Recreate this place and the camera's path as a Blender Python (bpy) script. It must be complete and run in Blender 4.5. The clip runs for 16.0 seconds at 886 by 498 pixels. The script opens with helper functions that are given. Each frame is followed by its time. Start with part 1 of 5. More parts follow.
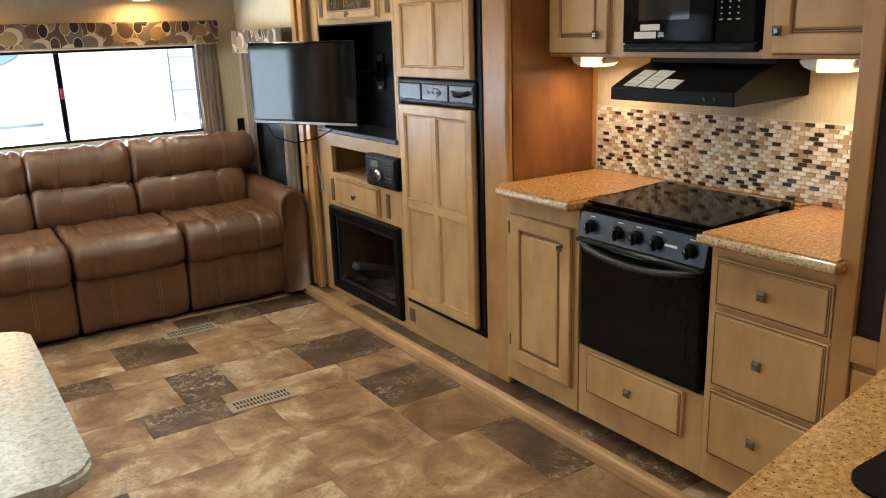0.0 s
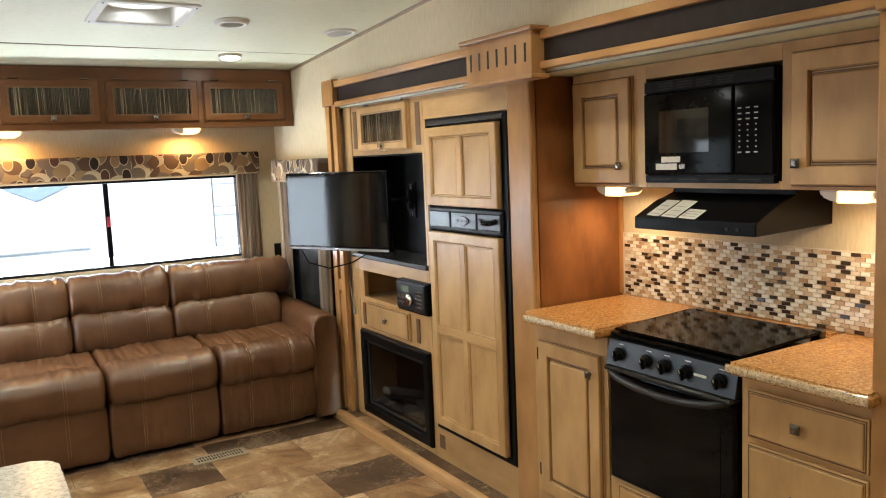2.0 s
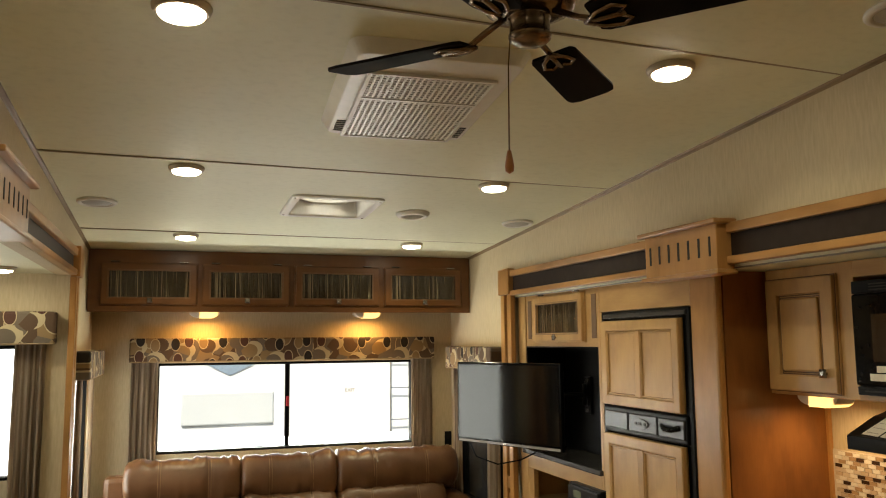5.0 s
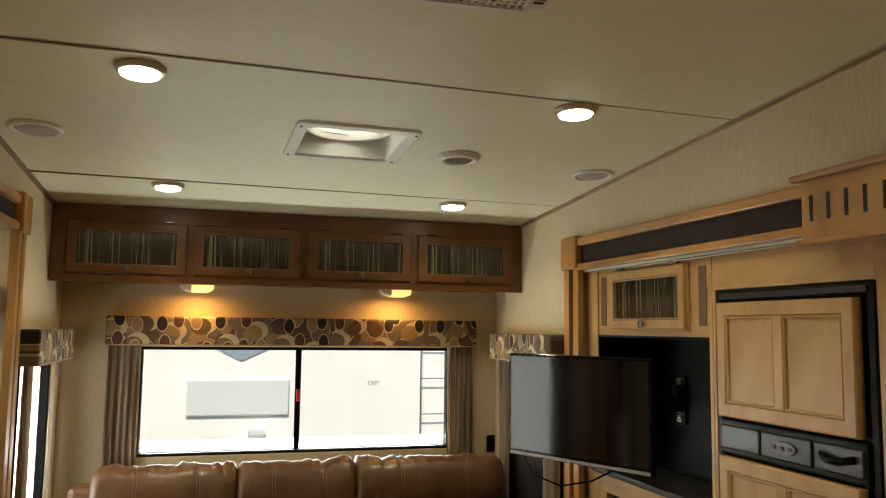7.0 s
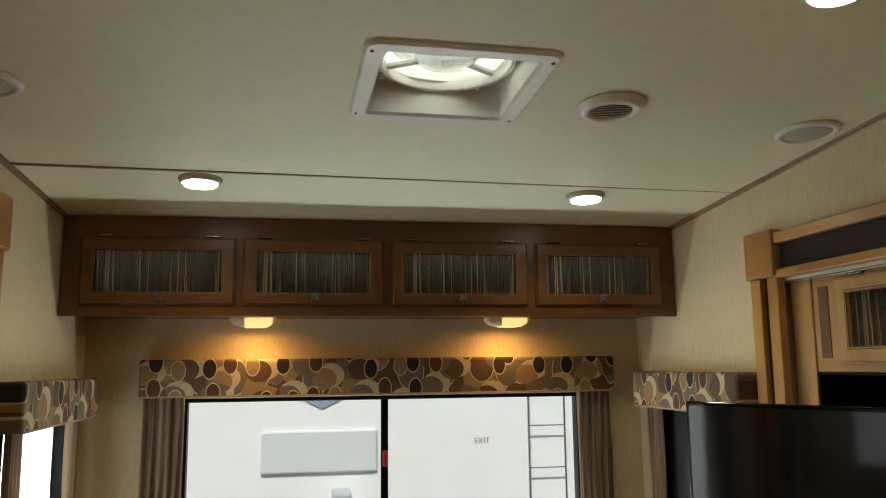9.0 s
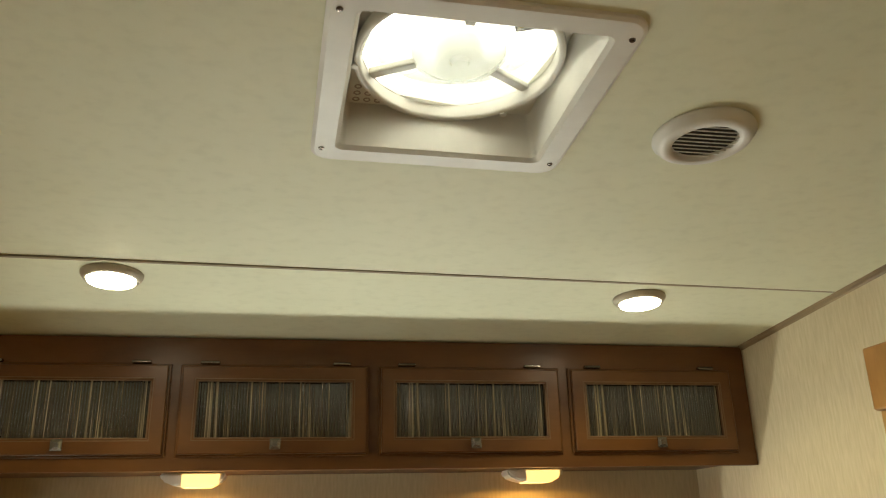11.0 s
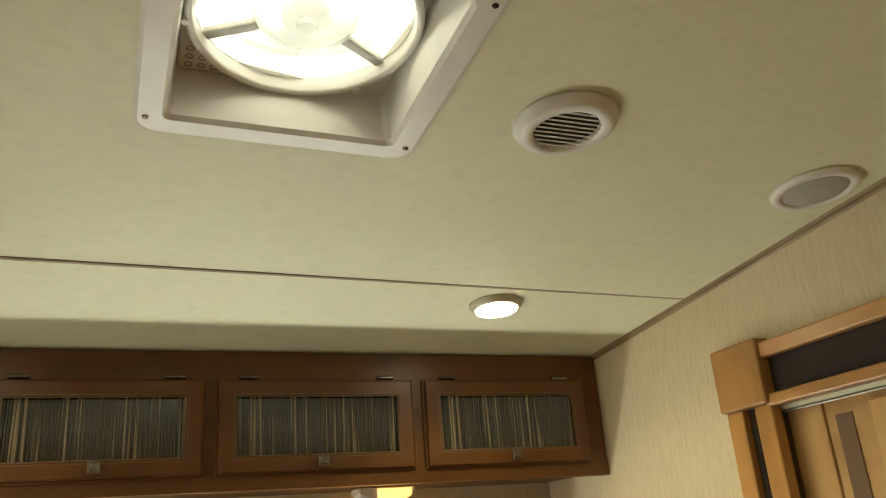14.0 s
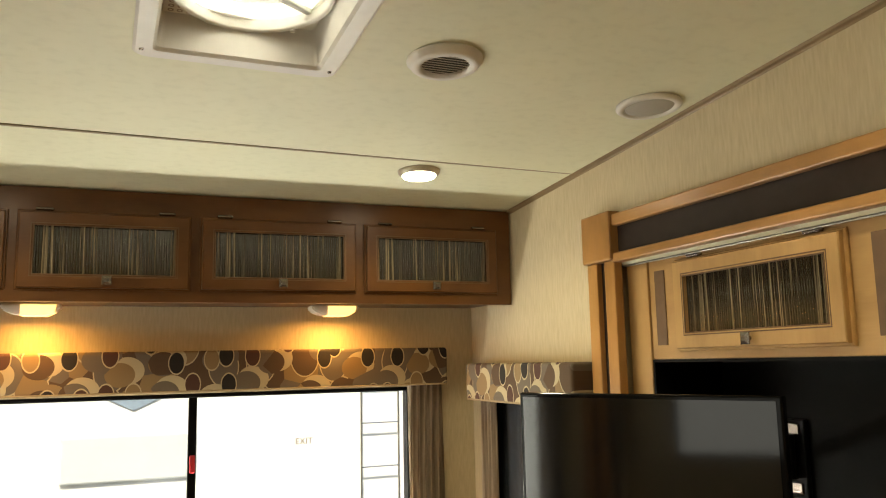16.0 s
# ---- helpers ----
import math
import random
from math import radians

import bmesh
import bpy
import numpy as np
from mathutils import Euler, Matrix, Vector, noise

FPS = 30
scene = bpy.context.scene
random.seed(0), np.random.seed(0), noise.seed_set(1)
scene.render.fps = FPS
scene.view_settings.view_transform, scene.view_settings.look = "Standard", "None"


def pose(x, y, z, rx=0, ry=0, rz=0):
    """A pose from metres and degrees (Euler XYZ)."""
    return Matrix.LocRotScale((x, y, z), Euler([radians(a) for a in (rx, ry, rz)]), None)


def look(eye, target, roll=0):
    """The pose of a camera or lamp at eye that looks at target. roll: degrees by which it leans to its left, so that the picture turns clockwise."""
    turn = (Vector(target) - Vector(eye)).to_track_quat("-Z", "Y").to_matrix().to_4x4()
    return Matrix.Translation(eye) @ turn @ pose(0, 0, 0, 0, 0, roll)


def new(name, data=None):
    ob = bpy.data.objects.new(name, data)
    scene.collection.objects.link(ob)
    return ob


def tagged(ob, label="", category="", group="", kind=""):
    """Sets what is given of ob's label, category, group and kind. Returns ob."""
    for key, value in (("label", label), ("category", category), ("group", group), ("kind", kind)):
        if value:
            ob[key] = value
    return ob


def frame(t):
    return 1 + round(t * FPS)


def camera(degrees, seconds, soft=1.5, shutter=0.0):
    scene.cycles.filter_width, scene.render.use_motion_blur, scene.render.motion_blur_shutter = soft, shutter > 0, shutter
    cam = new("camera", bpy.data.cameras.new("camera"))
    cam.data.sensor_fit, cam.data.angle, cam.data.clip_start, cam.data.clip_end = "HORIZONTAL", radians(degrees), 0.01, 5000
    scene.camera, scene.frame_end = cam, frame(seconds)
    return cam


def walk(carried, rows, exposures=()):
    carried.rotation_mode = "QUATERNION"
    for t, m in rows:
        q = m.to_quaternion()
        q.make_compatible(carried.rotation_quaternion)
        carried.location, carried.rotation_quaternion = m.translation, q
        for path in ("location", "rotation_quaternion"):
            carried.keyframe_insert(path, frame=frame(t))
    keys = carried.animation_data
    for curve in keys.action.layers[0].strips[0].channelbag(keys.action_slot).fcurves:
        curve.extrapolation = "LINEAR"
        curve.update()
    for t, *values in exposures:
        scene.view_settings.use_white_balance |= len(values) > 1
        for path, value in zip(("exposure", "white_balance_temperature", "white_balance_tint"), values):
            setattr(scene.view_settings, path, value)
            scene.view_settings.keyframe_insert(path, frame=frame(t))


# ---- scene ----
cam = camera(58.0, 16.0, soft=1.1)
PATH = [
    (0, (0.378, 1.148, 1.533), (1.438, 2.761, 1.009), -1.9),
    (0.5, (0.381, 1.143, 1.542), (1.437, 2.774, 1.068), -2.2),
    (1, (0.382, 1.136, 1.554), (1.443, 2.782, 1.148), -2.4),
    (1.5, (0.387, 1.129, 1.56), (1.427, 2.807, 1.237), -2.5),
    (2, (0.393, 1.109, 1.572), (1.416, 2.812, 1.34), -2.4),
    (2.5, (0.411, 1.086, 1.587), (1.357, 2.843, 1.454), -2.5),
    (3, (0.427, 1.055, 1.602), (1.268, 2.87, 1.555), -2.0),
    (3.5, (0.46, 1.036, 1.611), (1.197, 2.894, 1.693), -1.2),
    (4, (0.469, 1.024, 1.619), (1.11, 2.907, 1.824), -0.2),
    (4.2, (0.467, 1.036, 1.623), (1.108, 2.918, 1.838), -0.1),
    (6.3, (0.629, 1.793, 1.62), (1.198, 3.695, 1.866), -0.4),
    (6.5, (0.653, 1.898, 1.636), (1.22, 3.805, 1.847), 0.3),
    (7, (0.713, 2.166, 1.61), (1.272, 4.077, 1.808), 0.7),
    (7.5, (0.748, 2.454, 1.622), (1.222, 4.384, 1.848), 0.4),
    (8, (0.794, 2.723, 1.615), (1.107, 4.69, 1.792), 0.7),
    (8.2, (0.813, 2.823, 1.616), (1.132, 4.786, 1.825), 0.7),
    (10.3, (0.897, 3.693, 1.628), (1.281, 5.6, 2.092), -3.3),
    (10.5, (0.92, 3.766, 1.638), (1.288, 5.657, 2.177), -3.2),
    (11, (0.945, 3.904, 1.647), (1.296, 5.759, 2.308), -1.4),
    (11.5, (0.94, 4.033, 1.655), (1.289, 5.827, 2.467), -1.5),
    (12, (0.915, 4.15, 1.656), (1.368, 5.874, 2.563), -4.3),
    (12.5, (0.907, 4.22, 1.648), (1.475, 5.915, 2.544), -6.7),
    (13, (0.917, 4.229, 1.645), (1.513, 5.936, 2.501), -5.9),
    (13.5, (0.944, 4.152, 1.636), (1.615, 5.853, 2.445), -5.7),
    (14, (0.986, 4.027, 1.636), (1.679, 5.768, 2.335), -4.3),
    (14.5, (1.014, 3.882, 1.629), (1.707, 5.667, 2.207), -2.5),
    (15, (0.998, 3.741, 1.622), (1.712, 5.53, 2.159), -1.9),
    (15.5, (0.97, 3.577, 1.608), (1.7, 5.393, 2.018), -1.6),
    (16, (0.966, 3.433, 1.597), (1.693, 5.275, 1.876), -1.2),
]
EXPOSURES = [(0.0, 0.78, 5450, 8), (2.5, 0.88, 6100, 8), (4.0, 0.38, 7350, 7), (6.5, -0.22, 7300, 7), (7.5, -0.55, 6950, 7), (8.0, -0.85, 6550, 6), (10.5, -0.2, 7350, 1), (12.0, -0.03, 7750, 1), (14.0, -0.12, 7750, 1), (16.0, 0.2, 7850, 6)]
walk(cam, [(t, look(eye, target, roll)) for t, eye, target, roll in PATH], EXPOSURES)

# ---- world and lights ----
world = bpy.data.worlds.new("sky")
scene.world = world
world.use_nodes = True
wn = world.node_tree.nodes
sky = wn.new("ShaderNodeTexSky")
sky.sky_type, sky.sun_disc = "NISHITA", False
sky.sun_elevation, sky.sun_rotation = radians(48), radians(200)
wn["Background"].inputs["Strength"].default_value = 0.15
world.node_tree.links.new(sky.outputs["Color"], wn["Background"].inputs["Color"])
sun = new("sun", bpy.data.lights.new("sun", "SUN"))
sun.data.energy, sun.data.angle, sun.data.color = 5.0, radians(0.5), (1.0, 0.95, 0.86)
sun.matrix_world = look((0, 0, 8), (0.9, 2.4, 5.1))


def area(name, m, sx, sy, watts, colour, shape="RECTANGLE"):
    data = bpy.data.lights.new(name, "AREA")
    data.shape, data.size, data.size_y, data.energy, data.color = shape, sx, sy, watts, colour
    ob = new(name, data)
    ob.matrix_world = m
    return ob


KITCHEN = (1.0, 0.68, 0.36)
WARM, AMBER, DAY = (1.0, 0.94, 0.64), (1.0, 0.50, 0.14), (0.94, 0.98, 1.0)
DOWNLIGHT_W, PUCK_W, KITCHEN_W = 2.0, 2.1, 1.1


def cz(y):
    """Height of the ceiling, which rises from the rear wall towards the front."""
    return 2.175 + (6.2 - max(y, 1.8)) * 0.0665


TILT = -3.8
REAR, RIGHT, LEFT, FRONT = 6.60, 2.34, 0.0, -0.9
# daylight in the window openings
area("window_light_rear", pose(1.222, 6.65, 0.975, -140, 0, 0), 1.62, 0.09, 13, DAY)
area("window_light_left", pose(-0.965, 4.35, 1.31, 0, -90, 0), 0.58, 1.55, 4.0, DAY)
area("window_light_left_rear", pose(-0.035, 6.05, 1.095, 0, -90, 0), 0.70, 0.60, 6.5, DAY)
area("window_light_left_end", pose(-0.45, 5.52, 1.3, -90, 0, 0), 0.5, 0.6, 1.5, DAY)

# ---- materials ----


def nodes_of(name):
    m = bpy.data.materials.new(name)
    m.use_nodes = True
    t = m.node_tree
    return m, t, t.nodes["Principled BSDF"]


def tex(t, kind, scale, stretch=(1, 1, 1), detail=4, space="Object", **props):
    co = t.nodes.new("ShaderNodeTexCoord")
    mp = t.nodes.new("ShaderNodeMapping")
    mp.inputs["Scale"].default_value = stretch
    t.links.new(co.outputs[space], mp.inputs["Vector"])
    n = t.nodes.new(kind)
    n.inputs["Scale"].default_value = scale
    if "Detail" in n.inputs and kind == "ShaderNodeTexNoise":
        n.inputs["Detail"].default_value = detail
    t.links.new(mp.outputs["Vector"], n.inputs["Vector"])
    return n


def ramp(t, source, stops, mode="LINEAR"):
    r = t.nodes.new("ShaderNodeValToRGB")
    r.color_ramp.interpolation = mode
    el = r.color_ramp.elements
    while len(el) < len(stops):
        el.new(0.5)
    for e, (p, c) in zip(el, stops):
        e.position, e.color = p, (*c, 1)
    t.links.new(source, r.inputs["Fac"])
    return r


def mix(t, a, b, fac, mode="MIX"):
    n = t.nodes.new("ShaderNodeMix")
    n.data_type, n.blend_type = "RGBA", mode
    for sock, v in ((n.inputs[0], fac), (n.inputs[6], a), (n.inputs[7], b)):
        if isinstance(v, (int, float)):
            sock.default_value = v
        elif isinstance(v, tuple):
            sock.default_value = (*v, 1)
        else:
            t.links.new(v, sock)
    return n.outputs[2]


def bump(t, bsdf, height, strength=0.2, dist=0.002):
    b = t.nodes.new("ShaderNodeBump")
    b.inputs["Strength"].default_value, b.inputs["Distance"].default_value = strength, dist
    t.links.new(height, b.inputs["Height"])
    t.links.new(b.outputs["Normal"], bsdf.inputs["Normal"])


def plain(name, colour, rough=0.5, metal=0.0, coat=0.0, vary=0.12, scale=30, relief=0.05):
    m, t, p = nodes_of(name)
    n = tex(t, "ShaderNodeTexNoise", scale)
    dark = tuple(c * (1 - vary) for c in colour)
    light = tuple(min(1, c * (1 + vary)) for c in colour)
    t.links.new(ramp(t, n.outputs["Fac"], [(0.3, dark), (0.7, light)]).outputs["Color"], p.inputs["Base Color"])
    p.inputs["Roughness"].default_value, p.inputs["Metallic"].default_value = rough, metal
    p.inputs["Coat Weight"].default_value = coat
    if relief:
        bump(t, p, n.outputs["Fac"], relief, 0.001)
    return m


def wood(name, dark, light, grain="z", rough=0.38, piece=True):
    m, t, p = nodes_of(name)
    s = {"x": (1.3, 16, 16), "y": (16, 1.3, 16), "z": (16, 16, 1.3)}[grain]
    fine = tex(t, "ShaderNodeTexNoise", 12, s, 6)
    broad = tex(t, "ShaderNodeTexNoise", 3.4, tuple(v ** 0.35 for v in s), 5)
    mid = tuple((a + b) / 2 for a, b in zip(dark, light))
    c1 = ramp(t, fine.outputs["Fac"], [(0.2, dark), (0.5, mid), (0.85, light)]).outputs["Color"]
    c2 = ramp(t, broad.outputs["Fac"], [(0.3, tuple(c * 0.86 for c in dark)), (0.52, mid), (0.72, light)]).outputs["Color"]
    c = mix(t, c1, c2, 0.8)
    if piece:
        info = t.nodes.new("ShaderNodeObjectInfo")
        tone = ramp(t, info.outputs["Random"], [(0, (0.9, 0.9, 0.9)), (1, (1.06, 1.06, 1.06))]).outputs["Color"]
        c = mix(t, c, tone, 1.0, "MULTIPLY")
    t.links.new(c, p.inputs["Base Color"])
    p.inputs["Roughness"].default_value = rough
    p.inputs["Coat Weight"].default_value, p.inputs["Coat Roughness"].default_value = 0.06, 0.25
    p.inputs["Specular IOR Level"].default_value = 0.35
    bump(t, p, fine.outputs["Fac"], 0.04, 0.001)
    return m


def emitter(name, colour, strength):
    m, t, p = nodes_of(name)
    p.inputs["Emission Color"].default_value = (*colour, 1)
    p.inputs["Emission Strength"].default_value = strength
    p.inputs["Base Color"].default_value = (0.8, 0.8, 0.8, 1)
    return m


def wallpaper(name, a, b):
    m, t, p = nodes_of(name)
    v = tex(t, "ShaderNodeTexNoise", 26, (5, 5, 0.7), 4)
    w = tex(t, "ShaderNodeTexNoise", 2.2, (1, 1, 1), 3)
    c = mix(t, ramp(t, v.outputs["Fac"], [(0.3, a), (0.7, b)]).outputs["Color"], ramp(t, w.outputs["Fac"], [(0.3, a), (0.7, b)]).outputs["Color"], 0.35)
    t.links.new(c, p.inputs["Base Color"])
    p.inputs["Roughness"].default_value = 0.7
    bump(t, p, v.outputs["Fac"], 0.08, 0.001)
    return m


def ceiling_vinyl():
    m, t, p = nodes_of("ceiling_vinyl")
    a = tex(t, "ShaderNodeTexNoise", 30, (1, 1.35, 1), 5)
    b = tex(t, "ShaderNodeTexNoise", 3, (1, 1, 1), 3)
    c = mix(t, ramp(t, a.outputs["Fac"], [(0.25, (0.68, 0.685, 0.50)), (0.5, (0.77, 0.775, 0.58)), (1.0, (0.80, 0.805, 0.62))]).outputs["Color"], ramp(t, b.outputs["Fac"], [(0.3, (0.70, 0.705, 0.52)), (0.7, (0.80, 0.80, 0.61))]).outputs["Color"], 0.4)
    t.links.new(c, p.inputs["Base Color"])
    p.inputs["Roughness"].default_value = 0.55
    bump(t, p, a.outputs["Fac"], 0.22, 0.002)
    return m


def leather():
    m, t, p = nodes_of("brown_leather")
    a = tex(t, "ShaderNodeTexNoise", 7, (1, 1, 1), 5)
    grain = tex(t, "ShaderNodeTexVoronoi", 330)
    folds = tex(t, "ShaderNodeTexNoise", 11, (1.0, 0.8, 0.8), 3)
    folds.inputs["Distortion"].default_value = 0.6
    t.links.new(ramp(t, a.outputs["Fac"], [(0.3, (0.102, 0.044, 0.018)), (0.7, (0.155, 0.071, 0.030))]).outputs["Color"], p.inputs["Base Color"])
    t.links.new(ramp(t, a.outputs["Fac"], [(0.3, (0.30,) * 3), (0.7, (0.40,) * 3)]).outputs["Color"], p.inputs["Roughness"])
    total = mix(t, grain.outputs["Distance"], folds.outputs["Fac"], 0.93)
    bump(t, p, total, 0.5, 0.012)
    p.inputs["Coat Weight"].default_value, p.inputs["Coat Roughness"].default_value = 0.40, 0.24
    return m


def granite(name, base, edge):
    m, t, p = nodes_of(name)
    big = tex(t, "ShaderNodeTexNoise", 90, (1, 1, 1), 6)
    speck = tex(t, "ShaderNodeTexNoise", 175, (1, 1, 1), 2)
    dots = tex(t, "ShaderNodeTexVoronoi", 108)
    pale = tex(t, "ShaderNodeTexNoise", 130, (1.1, 1, 0.9), 3)
    c = ramp(t, big.outputs["Fac"], [(0.32, tuple(v * 0.72 for v in base)), (0.5, base), (0.68, edge)]).outputs["Color"]
    c = mix(t, c, (0.74, 0.50, 0.26), ramp(t, pale.outputs["Fac"], [(0.60, (0,) * 3), (0.67, (0.45,) * 3)]).outputs["Color"])
    c = mix(t, c, (0.16, 0.075, 0.03), ramp(t, speck.outputs["Fac"], [(0.60, (0,) * 3), (0.66, (0.85,) * 3)]).outputs["Color"])
    sep = t.nodes.new("ShaderNodeSeparateColor")
    t.links.new(dots.outputs["Color"], sep.inputs["Color"])
    some = ramp(t, sep.outputs["Red"], [(0.45, (0,) * 3), (0.5, (1,) * 3)]).outputs["Color"]
    spot = ramp(t, dots.outputs["Distance"], [(0.17, (0.95,) * 3), (0.25, (0,) * 3)]).outputs["Color"]
    c = mix(t, c, (0.045, 0.024, 0.014), mix(t, spot, some, 1.0, "MULTIPLY"))
    t.links.new(c, p.inputs["Base Color"])
    p.inputs["Roughness"].default_value = 0.26
    p.inputs["Coat Weight"].default_value = 0.2
    return m


def scroll_laminate():
    m, t, p = nodes_of("pale_speckled_laminate")
    a = tex(t, "ShaderNodeTexVoronoi", 42, (1, 1.3, 1))
    b = tex(t, "ShaderNodeTexNoise", 60, (1, 1, 1), 4)
    c = ramp(t, a.outputs["Distance"], [(0.0, (0.72, 0.69, 0.63)), (0.35, (0.62, 0.58, 0.52)), (0.42, (0.30, 0.25, 0.20)), (0.5, (0.66, 0.62, 0.56))]).outputs["Color"]
    t.links.new(mix(t, c, ramp(t, b.outputs["Fac"], [(0.35, (0.4, 0.36, 0.3)), (0.6, (0.75, 0.72, 0.66))]).outputs["Color"], 0.5), p.inputs["Base Color"])
    p.inputs["Roughness"].default_value = 0.22
    return m


def tile_stone(name, stops, veins, amount):
    m, t, p = nodes_of(name)
    info = t.nodes.new("ShaderNodeObjectInfo")
    co = t.nodes.new("ShaderNodeTexCoord")
    add = t.nodes.new("ShaderNodeVectorMath")
    sc = t.nodes.new("ShaderNodeVectorMath")
    sc.operation = "SCALE"
    sc.inputs[0].default_value = (37, 53, 0)
    t.links.new(info.outputs["Random"], sc.inputs["Scale"])
    t.links.new(co.outputs["Object"], add.inputs[0])
    t.links.new(sc.outputs["Vector"], add.inputs[1])
    def layer(scale, detail, rough, distortion):
        n = t.nodes.new("ShaderNodeTexNoise")
        n.inputs["Scale"].default_value, n.inputs["Detail"].default_value = scale, detail
        n.inputs["Roughness"].default_value, n.inputs["Distortion"].default_value = rough, distortion
        t.links.new(add.outputs["Vector"], n.inputs["Vector"])
        return n.outputs["Fac"]

    a, b, crack, patch = layer(3.8, 9, 0.62, 0.8), layer(18, 10, 0.70, 0.5), layer(11, 9, 0.66, 0.8), layer(3.3, 4, 0.5, 0.3)
    c = ramp(t, a, stops).outputs["Color"]
    c = mix(t, c, tuple(v * 0.62 for v in stops[1][1]), ramp(t, b, [(0.36, (0.55,) * 3), (0.50, (0,) * 3)]).outputs["Color"])
    line = ramp(t, crack, [(0.478, (0,) * 3), (0.497, (1,) * 3), (0.516, (0,) * 3)]).outputs["Color"]
    fleck = ramp(t, b, [(0.57, (0,) * 3), (0.62, (1,) * 3)]).outputs["Color"]
    where = ramp(t, patch, [(0.42, (0.08,) * 3), (0.60, (amount,) * 3)]).outputs["Color"]
    c = mix(t, c, veins, mix(t, mix(t, line, fleck, 1.0, "LIGHTEN"), where, 1.0, "MULTIPLY"))
    tone = ramp(t, info.outputs["Random"], [(0, (0.86, 0.84, 0.82)), (1, (1.05, 1.04, 1.02))]).outputs["Color"]
    c = mix(t, c, tone, 1.0, "MULTIPLY")
    t.links.new(c, p.inputs["Base Color"])
    t.links.new(ramp(t, b, [(0.3, (0.26,) * 3), (0.7, (0.44,) * 3)]).outputs["Color"], p.inputs["Roughness"])
    bump(t, p, b, 0.12, 0.002)
    return m


def circle_fabric():
    """Overlapping ovals and crescents in cream, tan, grey and near-black."""
    m, t, p = nodes_of("circle_print_fabric")
    weave = tex(t, "ShaderNodeTexNoise", 400)
    co = t.nodes.new("ShaderNodeTexCoord")

    def dots(scale, stretch, offset):
        mp = t.nodes.new("ShaderNodeMapping")
        mp.inputs["Scale"].default_value, mp.inputs["Location"].default_value = stretch, offset
        t.links.new(co.outputs["Object"], mp.inputs["Vector"])
        n = t.nodes.new("ShaderNodeTexVoronoi")
        n.voronoi_dimensions = "2D"
        sw = t.nodes.new("ShaderNodeSeparateXYZ")
        jn = t.nodes.new("ShaderNodeCombineXYZ")
        t.links.new(mp.outputs["Vector"], sw.inputs["Vector"])
        t.links.new(sw.outputs["X"], jn.inputs["X"]), t.links.new(sw.outputs["Z"], jn.inputs["Y"])
        n.inputs["Scale"].default_value, n.inputs["Randomness"].default_value = scale, 0.75
        t.links.new(jn.outputs["Vector"], n.inputs["Vector"])
        return n

    def inside(n, r):
        return ramp(t, n.outputs["Distance"], [(0.0, (1,) * 3), (r, (0,) * 3)], "CONSTANT").outputs["Color"]

    def pick(n, channel, stops):
        s = t.nodes.new("ShaderNodeSeparateColor")
        t.links.new(n.outputs["Color"], s.inputs["Color"])
        return ramp(t, s.outputs[channel], stops, "CONSTANT").outputs["Color"]

    BROWN, BLACK, TAN, CREAM, GREY = (0.085, 0.050, 0.028), (0.014, 0.010, 0.008), (0.23, 0.155, 0.075), (0.43, 0.36, 0.23), (0.13, 0.105, 0.078)
    one, moved, two, small = dots(8, (0.9, 1, 1.05), (0, 0, 0)), dots(8, (0.9, 1, 1.05), (0.022, 0, 0.015)), dots(6.5, (1.2, 1, 0.9), (3.3, 0, 1.7)), dots(7.5, (1.25, 1, 0.85), (7.1, 0, 4.4))
    c = pick(two, "Red", [(0.0, BROWN), (0.35, GREY), (0.65, TAN)])
    c = mix(t, c, CREAM, inside(two, 0.43))
    c = mix(t, c, pick(two, "Green", [(0.0, GREY), (0.4, BROWN), (0.7, TAN)]), inside(two, 0.40))
    c = mix(t, c, pick(one, "Red", [(0.0, CREAM), (0.6, TAN), (0.8, GREY)]), inside(one, 0.41))
    c = mix(t, c, pick(one, "Green", [(0.0, TAN), (0.35, BROWN), (0.6, GREY)]), inside(moved, 0.36))
    c = mix(t, c, CREAM, inside(small, 0.27))
    c = mix(t, c, pick(small, "Blue", [(0.0, BLACK), (0.55, (0.07, 0.028, 0.018)), (0.8, TAN)]), inside(small, 0.235))
    t.links.new(c, p.inputs["Base Color"])
    p.inputs["Roughness"].default_value = 0.85
    bump(t, p, weave.outputs["Fac"], 0.3, 0.001)
    return m


def curtain_cloth():
    m, t, p = nodes_of("striped_brown_curtain")
    a = tex(t, "ShaderNodeTexNoise", 40, (1, 1, 0.03), 3)
    t.links.new(ramp(t, a.outputs["Fac"], [(0.35, (0.25, 0.18, 0.12)), (0.5, (0.40, 0.31, 0.22)), (0.65, (0.54, 0.45, 0.35))]).outputs["Color"], p.inputs["Base Color"])
    p.inputs["Roughness"].default_value = 0.8
    return m


